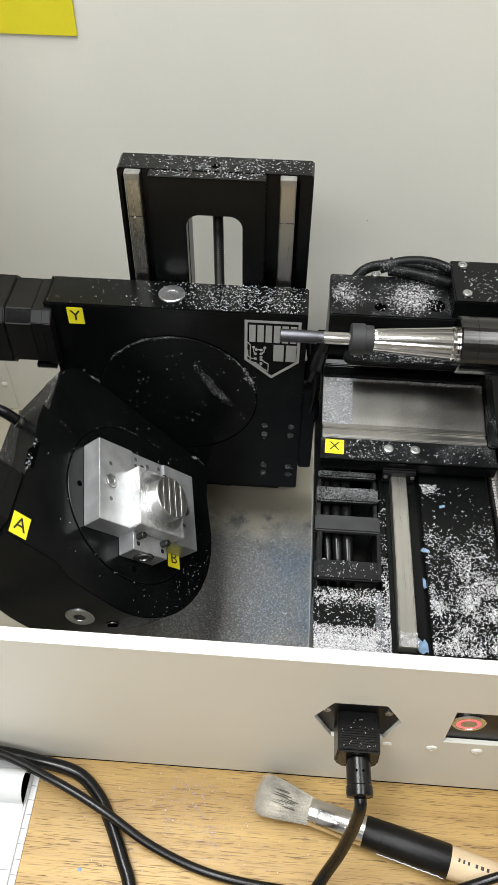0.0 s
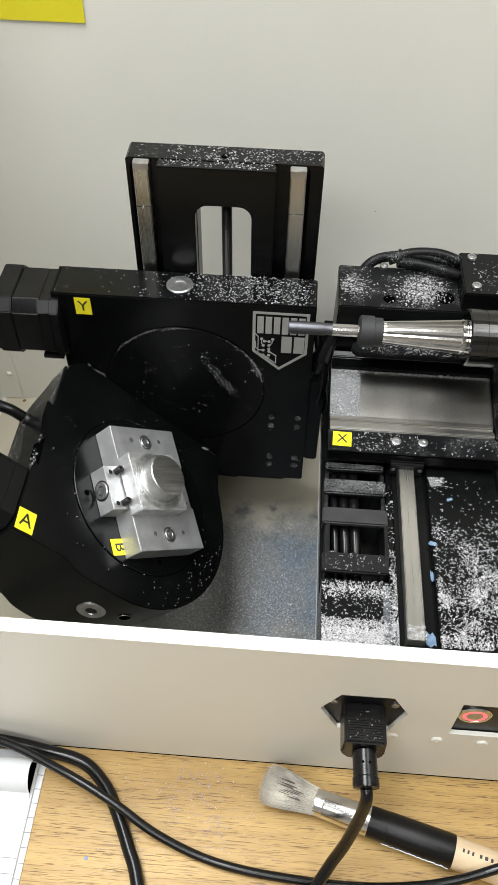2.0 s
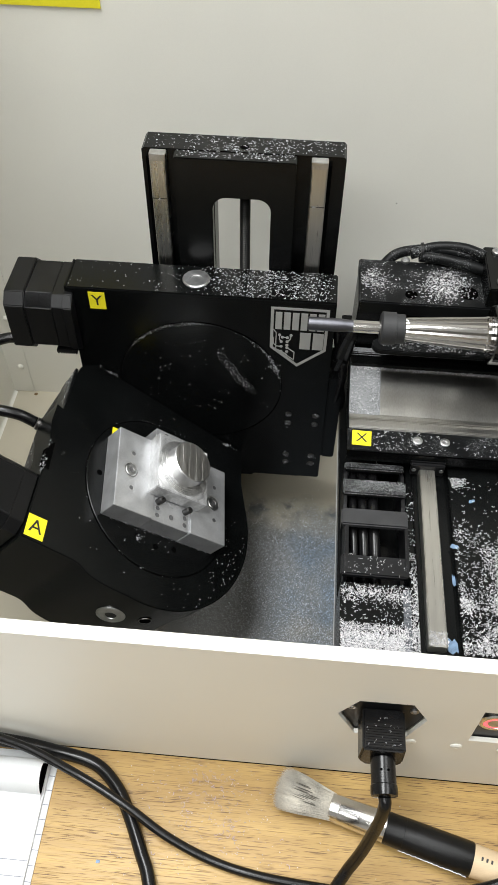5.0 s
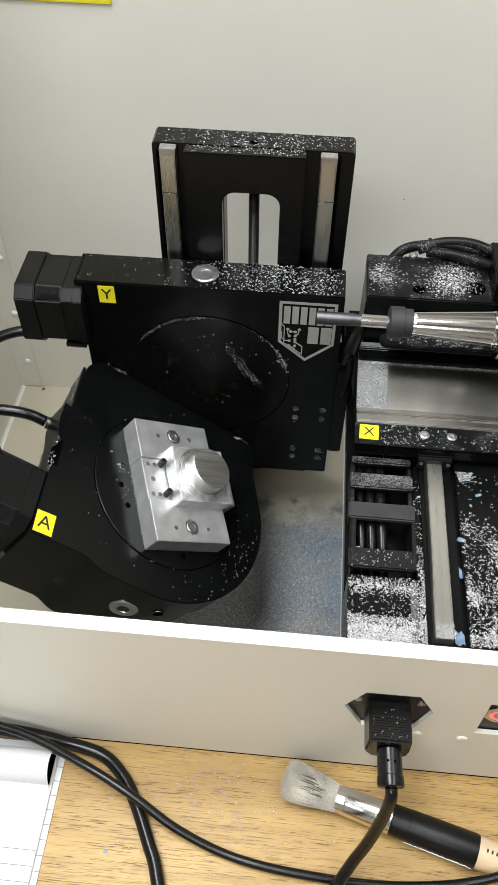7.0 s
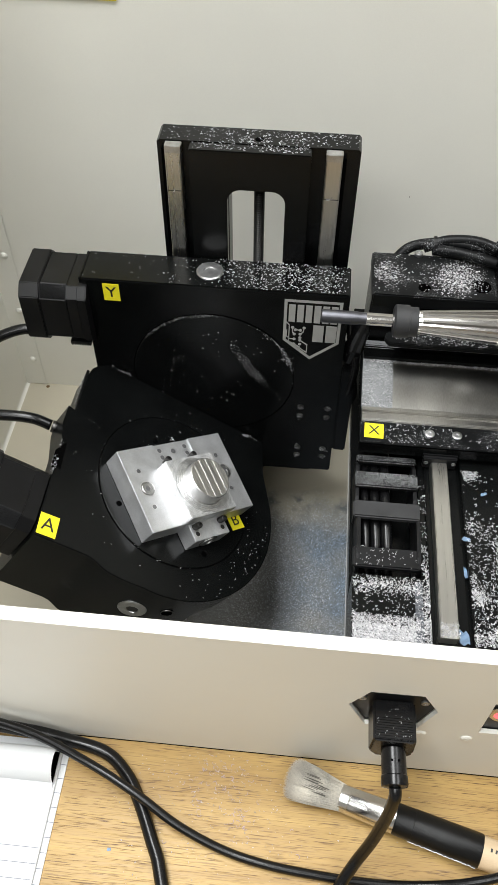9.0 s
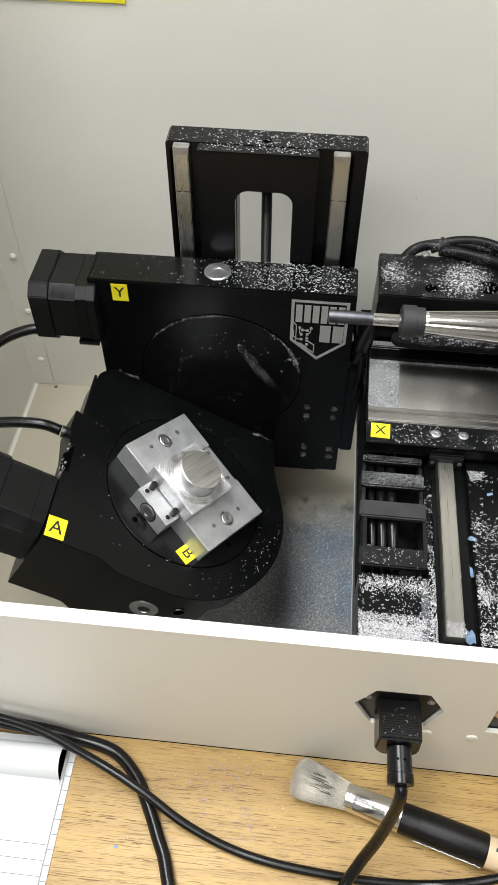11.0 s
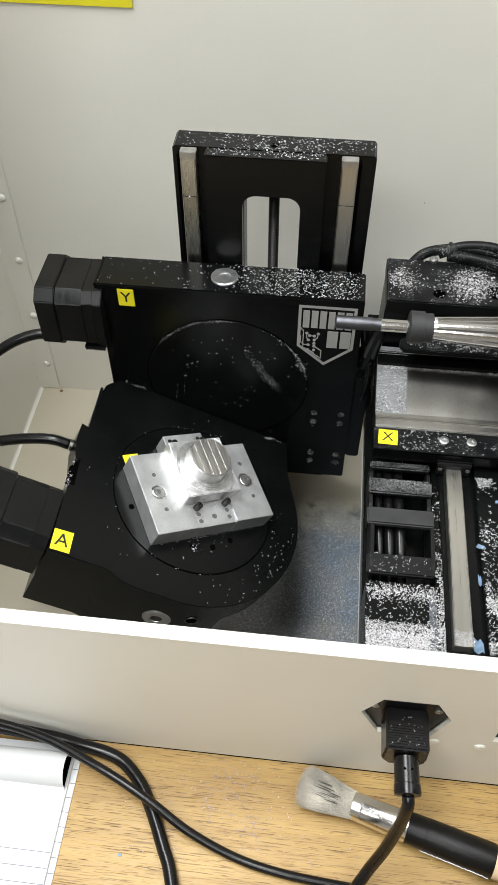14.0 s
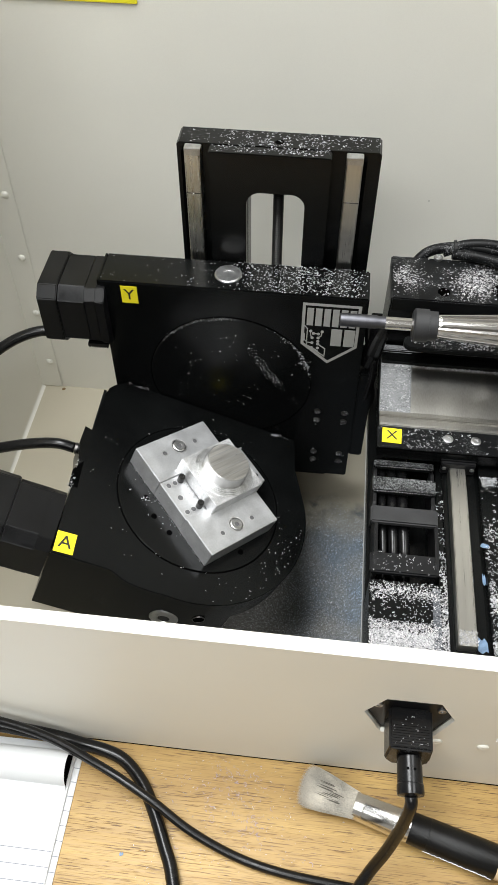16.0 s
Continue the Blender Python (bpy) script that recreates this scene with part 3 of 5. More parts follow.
for x0 in (-0.132, -0.0392):
    rail = bmesh.new()
    prism([(x0, COL_Y0 + 0.0039), (x0, COL_Y0 - 0.001), (x0 + 0.0008, COL_Y0 - 0.0018), (x0 + 0.0088, COL_Y0 - 0.0018), (x0 + 0.0096, COL_Y0 - 0.001), (x0 + 0.0096, COL_Y0 + 0.0039)], 0.045, COL_TOP - 0.0008, None, 0.0003, rail)
    part("rail", rail, STEEL, column, "ground steel linear rail")
    part("rail_stop", box(x0 + 0.0002, x0 + 0.0094, COL_Y0 - 0.0021, COL_Y0 + 0.0034, COL_TOP - 0.0050, COL_TOP - 0.0004, 0.0003), SCREW, column, "small steel end stop")
    part("grease_line", box(x0 + 0.0004, x0 + 0.0092, COL_Y0 - 0.00195, COL_Y0 - 0.0017, 0.2962, 0.2968, 0.0), DARKSTEEL, column, "dark grease line across the rail")
    # black strip paints the shade in the channel beside the rail
    part("rail_gutter", box(x0 - 0.0022 if x0 < -0.1 else x0 + 0.0098, x0 - 0.0002 if x0 < -0.1 else x0 + 0.0118, COL_Y0 + 0.0012, COL_Y0 + 0.0039, 0.05, COL_TOP - 0.004, 0.0002), GAPSHADE, column)
lead = lathe((-0.0775, COL_Y0 + 0.009, 0.05), (0, 0, 1), [(z * 0.0008, 0.0034 if z % 2 else 0.0024) for z in range(0, 320)], 14)
part("lead_screw", lead, BOLTBLACK, column, "dark threaded lead screw")
part("top_hole", lathe((-0.078, 0.2365, COL_TOP - 0.0002), (0, 0, 1), [(0, 0.0026), (0.00025, 0.0026)], 18), GAPSHADE, column)

carriage = thing("vertical_carriage", "black anodised vertical carriage plate with chip dust", "machine carriage")
part("face_plate", prism([(-0.185, 0.132), (-0.185, PLATE_TOP), (-0.0175, PLATE_TOP), (-0.0165, 0.077), (-0.0655, 0.077), (-0.0675, 0.0742), (-0.0775, 0.0742), (-0.0795, 0.077), (-0.096, 0.077), (-0.14, 0.10)], PLATE_Y, 0.222, XZ, 0.0008), BLACK, carriage)
socket = (-0.1055, 0.2085, PLATE_TOP)
cap = part("cap_bolt", lathe(socket, (0, 0, 1), [(0, 0.0085), (0.0006, 0.0085), (0.0012, 0.0078), (0.0012, 0.004), (0.0004, 0.0038), (0.0004, 0)], 28), SCREW, carriage, "large galvanised flat bolt head")
autosmooth(cap, 0.4)
# groove shade painted as a thin black ring
part("disc_groove", lathe((DISC_X, PLATE_Y + 0.0004, DISC_Z), (0, -1, 0), [(0, 0.0552), (0.00055, 0.0552), (0.00055, 0.0546), (0.0003, 0.0546)], 96), GAPSHADE, carriage)
autosmooth(part("rotary_disc", lathe((DISC_X, PLATE_Y + 0.0004, DISC_Z), (0, -1, 0), [(0, 0.0542), (0.0007, 0.0542), (0.0009, 0.0540), (0.0009, 0)], 96), BLACK, carriage), 0.4)
for x in (-0.0425, -0.0235):
    for z in (0.148, 0.139, 0.1035, 0.0945):
        socket_screw((x, PLATE_Y, z), (0, -1, 0), 0.0024, 0.0006, carriage, mat=DARKSTEEL)
part("side_nut_block", box(-0.0165, -0.007, 0.196, 0.2265, 0.10, 0.185, 0.001), BLACK, carriage)
part("cable_clamp", lathe((-0.0125, 0.204, 0.19), (0.2, -0.1, 1), [(0, 0.006), (0.012, 0.0066), (0.03, 0.005), (0.04, 0.002)], 14), RUBBER, carriage)
for pts in ([(-0.0150, 0.2080, 0.218), (-0.0120, 0.2020, 0.204), (-0.0085, 0.1990, 0.190), (-0.0095, 0.1980, 0.172), (-0.0125, 0.2000, 0.150)], [(-0.0145, 0.2120, 0.214), (-0.0085, 0.2060, 0.198), (-0.0100, 0.2010, 0.180), (-0.0070, 0.2000, 0.160), (-0.0110, 0.2030, 0.140)]):
    part("bundled_cable", tube(pts, 0.0030), RUBBER, carriage, "glossy black cable behind the plate", smooth=True)


def nema(parent, m, side, cuts):
    """A stepping motor along -x from its mounting end at x = 0; cuts: where flange, neck, stack and end cap stop."""
    def outline(k, c):
        h = side / 2 * k
        return [(-h + c, -h), (h - c, -h), (h, -h + c), (h, h - c), (h - c, h), (-h + c, h), (-h, h - c), (-h, -h + c)]
    YZ = Matrix(((0, 0, 1, 0), (1, 0, 0, 0), (0, 1, 0, 0), (0, 0, 0, 1)))
    flange, neck, stack, cap = cuts
    if flange:
        part("motor_flange", prism(outline(0.985, 0.0062), -flange + 0.0003, 0, m @ YZ, 0.0005), BLACK2, parent)
    part("motor_neck", prism(outline(0.94, 0.0058), -neck, -flange, m @ YZ, 0.0003), BLACK2, parent)
    body = part("motor_body", prism(outline(0.955, 0.0068), -stack, -neck + 0.0001, m @ YZ, 0.0003), BLACK2, parent, "black stepping motor")
    h, c = side / 2 * 0.955, 0.0068
    count = int((stack - neck) / 0.00062)
    for sy, sz in ((-1, 1), (1, 1), (-1, -1)):
        ribs = bmesh.new()
        prism([(sy * (h - c - 0.0002), sz * (h + 0.0002)), (sy * (h + 0.0002), sz * (h - c - 0.0002)), (sy * (h - c * 0.7), sz * (h - c * 0.7))], -stack + 0.0003, -neck - 0.0003, m @ YZ, 0.0, ribs)
        for k in range(count):
            x = -neck - 0.0006 - k * (stack - neck - 0.001) / count
            prism([(sy * (h - c - 0.0004), sz * (h + 0.0004)), (sy * (h + 0.0004), sz * (h - c - 0.0004)), (sy * (h - c * 0.7), sz * (h - c * 0.7))], x - 0.00018, x + 0.00018, m @ YZ, 0.0, ribs)
        part("lamination_edge", ribs, TIE, body, "ribbed grey lamination edge at the corner")
    part("motor_end_cap", prism(outline(1.0, 0.0066), -cap, -stack - 0.0003, m @ YZ, 0.0006), BLACK2, parent)
    return body


nema(carriage, pose(-0.1812, 0.2085, 0.2235), 0.047, (0.0058, 0.0128, 0.0298, 0.0428))
part("top_slab", box(-0.1862, -0.1848, 0.1945, 0.2215, 0.2465, PLATE_TOP, 0.0003), BLACK, carriage)
belt = bmesh.new()
box(-0.1975, -0.1840, 0.1880, 0.1945, 0.1995, 0.2022, 0.0002, belt)
for k in range(8):
    box(-0.1970 + k * 0.0017, -0.1961 + k * 0.0017, 0.1880, 0.1945, 0.1987, 0.1996, 0.0001, belt)
part("toothed_belt", belt, RUBBER, carriage, "black toothed drive belt")
part("motor_lead", tube([(-0.2225, 0.198, 0.2015), (-0.234, 0.196, 0.2015), (-0.248, 0.191, 0.198), (-0.263, 0.184, 0.190), (-0.280, 0.178, 0.176), (-0.3055, 0.172, 0.150)], 0.0036), RUBBER, carriage, smooth=True)


def sticker(char, w, h, m, parent):
    """A yellow tape label with a black letter, lying in the xy plane of m."""
    lab = part("label", bevel(box(-w / 2, w / 2, -h / 2, h / 2, 0.0, 0.0003, 0.0)
                              , 0.0), YELLOW, parent, "yellow tape label with the letter " + char)
    lab.data.transform(m)
    letter(char, h * 0.86, m @ pose(0, 0, 0.0004), INK, lab)
    return lab


sticker("Y", 0.0104, 0.0132, pose(-0.1662, PLATE_Y - 0.0001, 0.2415, 90, 0, 0), carriage)

# shield emblem: plain outline, bars for its lettering, a few traces
emblem = [(-0.0575, 0.2455), (-0.0213, 0.2455), (-0.0213, 0.211), (-0.0393, 0.1955), (-0.0575, 0.2115)]


def ring_outline(points, width):
    cx = sum(p[0] for p in points) / len(points)
    cz = sum(p[1] for p in points) / len(points)
    b = bmesh.new()
    inner = []
    n = len(points)
    for i in range(n):
        p, a, c = Vector(points[i]), Vector(points[i - 1]), Vector(points[(i + 1) % n])
        d = ((a - p).normalized() + (c - p).normalized()).normalized()
        s = math.sin(math.acos(max(-1, min(1, (a - p).normalized().dot((c - p).normalized())))) / 2)
        inner.append(p + d * (width / s))
    o = [b.verts.new((p[0], PLATE_Y - 0.0001, p[1])) for p in points]
    q = [b.verts.new((p.x, PLATE_Y - 0.0001, p.y)) for p in inner]
    for i in range(n):
        j = (i + 1) % n
        b.faces.new((o[i], o[j], q[j], q[i]))
    got = bmesh.ops.extrude_face_region(b, geom=list(b.faces))
    bmesh.ops.translate(b, vec=(0, -0.00015, 0), verts=[v for v in got["geom"] if isinstance(v, bmesh.types.BMVert)])
    return b


badge = part("emblem_outline", ring_outline(emblem, 0.0019), LOGO, carriage, "grey shield emblem printed on black metal")
for k in range(6):
    x = -0.0545 + k * 0.0053
    part("emblem_bar", box(x, x + 0.0041, PLATE_Y - 0.0003, PLATE_Y + 0.0001, 0.2275, 0.2415, 0), LOGO, badge)
for k in range(2):
    x = -0.0385 + k * 0.0082
    part("emblem_bar", box(x, x + 0.0068, PLATE_Y - 0.0003, PLATE_Y + 0.0001, 0.2115, 0.2255, 0), LOGO, badge)


def emblem_trace(points):
    """A thin printed line through (x, z) points on the plate."""
    b = bmesh.new()
    for (x0, z0), (x1, z1) in zip(points, points[1:]):
        d = math.hypot(x1 - x0, z1 - z0)
        box(-0.0003, d + 0.0003, -0.0002, 0.0001, -0.0003, 0.0003, 0, b)
        b.verts.ensure_lookup_table()
        bmesh.ops.transform(b, matrix=Matrix.Translation((x0, PLATE_Y - 0.0001, z0)) @ pose(0, 0, 0, 0, -math.degrees(math.atan2(z1 - z0, x1 - x0)), 0), verts=b.verts[-8:])
    part("emblem_trace", b, LOGO, badge)


for trace in ([(-0.0560, 0.2275), (-0.0537, 0.2245), (-0.0537, 0.2110), (-0.0528, 0.2085), (-0.0502, 0.2085)], [(-0.0515, 0.2227), (-0.0515, 0.2190), (-0.0503, 0.2170)],
              [(-0.0497, 0.2208), (-0.0465, 0.2206)], [(-0.0442, 0.2227), (-0.0447, 0.2190), (-0.0465, 0.2172)], [(-0.0553, 0.2200), (-0.0553, 0.2150), (-0.0530, 0.2128), (-0.0502, 0.2128)],
              [(-0.0560, 0.2110), (-0.0520, 0.2095), (-0.0417, 0.2015), (-0.0416, 0.2083), (-0.0464, 0.2119)], [(-0.0502, 0.2085), (-0.0464, 0.2060)]):
    emblem_trace(trace)
for x, z in ((-0.0515, 0.2227), (-0.0497, 0.2208), (-0.0465, 0.2206), (-0.0442, 0.2227), (-0.0465, 0.2172), (-0.0503, 0.2170), (-0.0502, 0.2128), (-0.0465, 0.2142), (-0.0464, 0.2119), (-0.0502, 0.2085), (-0.0464, 0.2085)):
    part("emblem_node", lathe((x, PLATE_Y - 0.0004, z), (0, 1, 0), [(0, 0.0010), (0.0004, 0.0010)], 14), LOGO, badge)

# ---- mill: bed, cross carriage and spindle ----
BED = 0.170
bed = thing("machine_bed", "black mill bed with a steel rail, under bright chips", "machine bed")
part("bed_block", box(0.0347, 0.1055, 0.0095, 0.31, FLOOR, BED - 0.006, 0.0006), BLACK, bed)
part("chain_trough", box(-0.0055, 0.0346, 0.0525, 0.31, 0.128, 0.142, 0.0006), BLACK, bed)
part("trough_end", box(-0.0055, 0.0346, 0.0095, 0.0524, 0.128, BED - 0.006, 0.0006), BLACK, bed)
part("edge_strip", box(-0.0060, -0.0056, 0.0095, 0.30, 0.1274, 0.1284, 0.0001), LOGO, bed, "pale thin edge strip")
part("left_ledge", box(-0.0055, 0.0345, 0.0095, 0.0524, BED - 0.0062, BED - 0.0045, 0.0003), BLACK, bed)
part("film_strip", box(0.0300, 0.0345, 0.0096, 0.0500, BED - 0.0044, BED - 0.0042, 0.0), FILM, bed, "scuffed clear plastic film strip")
part("rail_base", box(0.0385, 0.0585, 0.0095, 0.31, BED - 0.0062, BED - 0.003, 0.0004), BLACK, bed)
part("bed_plate", box(0.0605, 0.104, 0.0095, 0.31, BED - 0.0062, BED, 0.0006), BLACK, bed)
part("rail", prism([(0.0415, BED - 0.0031), (0.0415, 0.173), (0.0422, 0.174), (0.0512, 0.174), (0.0519, 0.173), (0.0519, BED - 0.0031)], 0.0125, 0.31, XZ, 0.0003), STEEL, bed, "ground steel linear rail")
autosmooth(part("lead_screw", lathe((0.1105, 0.012, BED - 0.006), (0, 1, 0), [(k * 0.0011, 0.0042 if k % 2 else 0.0034) for k in range(0, 230)], 14), DARKSTEEL, bed, "dark threaded lead screw"), 0.2)
part("right_block", box(0.1175, 0.20, 0.0095, 0.31, FLOOR, BED - 0.004, 0.0006), BLACK, bed)
part("screw_trough", box(0.1057, 0.1173, 0.0095, 0.31, FLOOR, BED - 0.02, 0.0002), BLACK, bed)

chain = thing("cable_chain", "dark grey plastic drag chain holding black cables", "cable chain")
for y0, y1, z1, wide, mat in ((0.1305, 0.1360, 0.172, 0, MIDDUSTY), (0.1112, 0.1226, 0.172, 0.0008, MIDDUSTY), (0.0890, 0.1010, 0.171, 0.0015, CHAINGREY), (0.0570, 0.0705, 0.167, 0.001, PLASTIC)):
    part("crossbar", box(-0.0045 - wide, 0.0325 + wide, y0, y1, z1 - 0.004, z1, 0.0009), mat, chain)
for x0 in (-0.0047, 0.0307):
    for y0, y1 in ((0.099, 0.134), (0.058, 0.104)):
        part("side_link", prism([(y0, 0.146), (y1, 0.146), (y1, 0.1665), (y1 - 0.006, 0.170), (y0 + 0.006, 0.169), (y0, 0.165)], x0 + (0.0012 if y0 < 0.09 else 0), x0 + 0.0022 + (0.0012 if y0 < 0.09 else 0), Matrix(((0, 0, 1, 0), (1, 0, 0, 0), (0, 1, 0, 0), (0, 0, 0, 1))), 0.0005), PLASTIC, chain)
for x, r in ((0.0015, 0.0024), (0.0075, 0.003), (0.0140, 0.0034)):
    part("cable", tube([(x, 0.15, 0.1605), (x, 0.12, 0.1625), (x + 0.0005, 0.095, 0.162), (x + 0.0015, 0.078, 0.158), (x + 0.0025, 0.066, 0.150), (x + 0.003, 0.056, 0.146)], r), RUBBER, chain, smooth=True)

cross = thing("cross_carriage", "black cross carriage with polished steel way cover", "machine carriage")
part("base_block", box(-0.0042, 0.108, 0.1352, 0.212, 0.1742, 0.1838, 0.0008), BLACK, cross)
part("front_strip", box(-0.0042, 0.108, 0.1352, 0.1525, 0.1836, 0.1852, 0.0004), DUSTY, cross)
lip = prism([(0.1525, 0.184), (0.1525, 0.1858), (0.1535, 0.1868), (0.1568, 0.187), (0.158, 0.1852), (0.160, 0.1852), (0.1605, 0.1868), (0.1638, 0.187), (0.1638, 0.184)], -0.0032, 0.103, Matrix(((0, 0, 1, 0), (1, 0, 0, 0), (0, 1, 0, 0), (0, 0, 0, 1))), 0.0004)
part("way_edge", lip, MIRROR, cross, "polished double steel way edge")
part("way_cover", prism([(0.164, 0.1836), (0.164, 0.1862), (0.2005, 0.1955), (0.2088, 0.1955), (0.2088, 0.1836)], -0.0035, 0.1032, Matrix(((0, 0, 1, 0), (1, 0, 0, 0), (0, 1, 0, 0), (0, 0, 0, 1))), 0.0003), MIRROR, cross, "polished flat steel way cover")
part("dust_shelf", prism([(0.1632, 0.1858), (0.1632, 0.1866), (0.2005, 0.1961), (0.2089, 0.1961), (0.2089, 0.1858)], -0.0037, 0.0162, Matrix(((0, 0, 1, 0), (1, 0, 0, 0), (0, 1, 0, 0), (0, 0, 0, 1))), 0.0002), VERYDUSTY, cross, "cover end under fine metal dust")
part("back_wall", box(-0.0042, 0.108, 0.2092, 0.2145, 0.1742, 0.1975, 0.0006), VERYDUSTY, cross)
part("end_bracket", prism([(0.150, 0.1836), (0.215, 0.1836), (0.215, 0.199), (0.203, 0.1995), (0.158, 0.190), (0.150, 0.188)], 0.1034, 0.1095, Matrix(((0, 0, 1, 0), (1, 0, 0, 0), (0, 1, 0, 0), (0, 0, 0, 1))), 0.001), DUSTY, cross)
for x in (0.0395, 0.0565):
    socket_screw((x, 0.1455, 0.1852), (0, 0, 1), 0.0031, 0.0009, cross)
part("rail_block", box(0.0355, 0.0585, 0.1345, 0.152, 0.1742, 0.1792, 0.0008), PLASTIC, cross)
part("wiper", box(0.0365, 0.0575, 0.1318, 0.1344, 0.168, 0.178, 0.0006), PLASTIC, cross)
for x in (0.0385, 0.0555):
    socket_screw((x, 0.1318, 0.1735), (0, -1, 0), 0.0014, 0.0005, cross)
part("rear_wiper", box(-0.0036, 0.107, 0.1982, 0.2062, 0.190, 0.1985, 0.0005), BLACK, cross, "black wiper bar behind the cover")
sticker("X", 0.0120, 0.0118, pose(0.0046, 0.1445, 0.1854, 0, 0, -2), cross)

SPY, SPZ = 0.1795, 0.2468
head = thing("spindle_head", "black spindle head block with steel spindle and cutter", "spindle head")
part("top_plate", box(-0.0032, 0.1095, 0.2085, 0.2515, 0.232, 0.242, 0.0008), DUSTY, head)
part("rear_block", box(-0.0028, 0.1095, 0.2165, 0.2505, 0.176, 0.2325, 0.0008), BLACK, head)
part("lower_tray", prism(arc(0.0135, 0.1955, 0.006, 90, 270, 10)+ [(0.1095, 0.1895), (0.1095, 0.216), (0.0135, 0.216)], 0.2155, 0.2190, None, 0.0005), DUSTY, head)
for x, y, r in ((0.0295, 0.2175, 0.0039), (0.0655, 0.2222, 0.0062)):
    # bore depth is only a black disc, its shade painted on
    part("bore", lathe((x, y, 0.242), (0, 0, 1), [(0, r), (0.0002, r)], 28), GAPSHADE, head)
socket_screw((0.027, 0.2508, 0.242), (0, 0, 1), 0.0028, 0.0022, head)
part("cover_box", box(0.0745, 0.130, 0.2095, 0.2525, 0.2422, 0.2565, 0.0008), BLACK, head)
for y in (0.217, 0.2465):
    socket_screw((0.0822, y, 0.2565), (0, 0, 1), 0.003, 0.0018, head)
for pts in ([(0.012, 0.2515, 0.236), (0.022, 0.2575, 0.243), (0.04, 0.259, 0.2465), (0.058, 0.2545, 0.249), (0.075, 0.248, 0.250)], [(0.03, 0.2555, 0.2445), (0.045, 0.2585, 0.2490), (0.062, 0.2545, 0.2525), (0.076, 0.246, 0.2535)], [(0.036, 0.2535, 0.2445), (0.05, 0.2490, 0.2470), (0.064, 0.2435, 0.2480), (0.076, 0.240, 0.2470)]):
    part("cable", tube(pts, 0.0035), SIDEDUST, head, smooth=True)
part("cable_tie", lathe((0.0365, 0.2565, 0.2465), (1, 0, 0.1), [(0, 0.0058), (0.0018, 0.0058)], 18), PLASTIC, head)
part("spindle_body", lathe((0.0735, SPY, SPZ), (1, 0, 0), [(0, 0.0165), (0.0008, 0.0176), (0.0085, 0.0176), (0.0086, 0.0173), (0.0102, 0.0173), (0.0103, 0.0176), (0.060, 0.0176)], 44), SPINDARK, head, "dark polished spindle body")


def fluted(bm, amount):
    """Alternate facets a little in and out about the spindle axis."""
    for k, v in enumerate(bm.verts):
        f = 1 - amount * (k % 2) - amount * 0.6 * (k % 5 == 0)
        v.co.y, v.co.z = SPY + (v.co.y - SPY) * f, SPZ + (v.co.z - SPZ) * f
    return bm


spindle_pts = [(0, 0.0068), (0.002, 0.0072), (0.047, 0.0105), (0.0475, 0.0110), (0.0485, 0.0110), (0.0487, 0.0107), (0.0495, 0.0107), (0.0497, 0.0110), (0.0505, 0.0110), (0.051, 0.0098)]
part("taper", fluted(lathe((0.0228, SPY, SPZ), (1, 0, 0), spindle_pts, 40), 0.035), SPIN, head, "bright steel taper")
autosmooth(part("collet_nut", lathe((0.0085, SPY, SPZ), (1, 0, 0), [(0, 0.0082), (0.001, 0.0098), (0.009, 0.0098), (0.0092, 0.0088), (0.0142, 0.0088), (0.0145, 0.0072)], 32), CHAINGREY, head, "dark grey collet nut"), 0.4)
autosmooth(part("shank", lathe((-0.0075, SPY, SPZ), (1, 0, 0), [(0, 0.0038), (0.0165, 0.0038)], 18), SPIN, head, "steel tool shank"), 0.1)
CUTTER = material("spinning_cutter_steel", (0.13, 0.13, 0.145), 0.4, 1.0, 0.5, 0.1, 60, 700, 0.05, 0.00003, (4, 0.4, 0.4))
autosmooth(part("cutter", lathe((-0.0345, SPY, SPZ), (1, 0, 0), [(0, 0.0036), (0.0004, 0.0040), (0.019, 0.0040), (0.0215, 0.0039), (0.0232, 0.0036), (0.0271, 0.0036)], 32), CUTTER, head, "grey end mill spinning"), 0.4)

# ---- rotary table (tilts) ----
TOP, TABLE_Y = -0.0272, 0.1177
table = thing("rotary_table", "black anodised tilting rotary table with round platter", "rotary table", m=pose(AXIS.x, 0, AXIS.z, 0, 49.2, 0))
outline = [(-0.081, 0.0472), (-0.048, 0.0472)] + [(-0.044, 0.0466), (-0.0405, 0.0451), (-0.037, 0.0433), (-0.0325, 0.0420), (-0.026, 0.0412), (-0.018, 0.0408)] + arc(0, TABLE_Y, 0.0772, 264, 375, 40) + [(0.0655, 0.165), (0.0625, 0.1925), (-0.0660, 0.1925), (-0.0735, 0.1865), (-0.0765, 0.1825), (-0.0778, 0.176), (-0.0792, 0.1430), (-0.0842, 0.1442), (-0.0846, 0.1305), (-0.0812, 0.1120)]
shell = prism(outline, -0.0478, TOP, None, 0.0)
bmesh.ops.bevel(shell, geom=[e for e in shell.edges if all(v.co.z > TOP - 1e-5 for v in e.verts)], offset=0.0006, segments=2, affect="EDGES", clamp_overlap=True)
autosmooth(part("housing", shell, BLACK, table), 0.5)
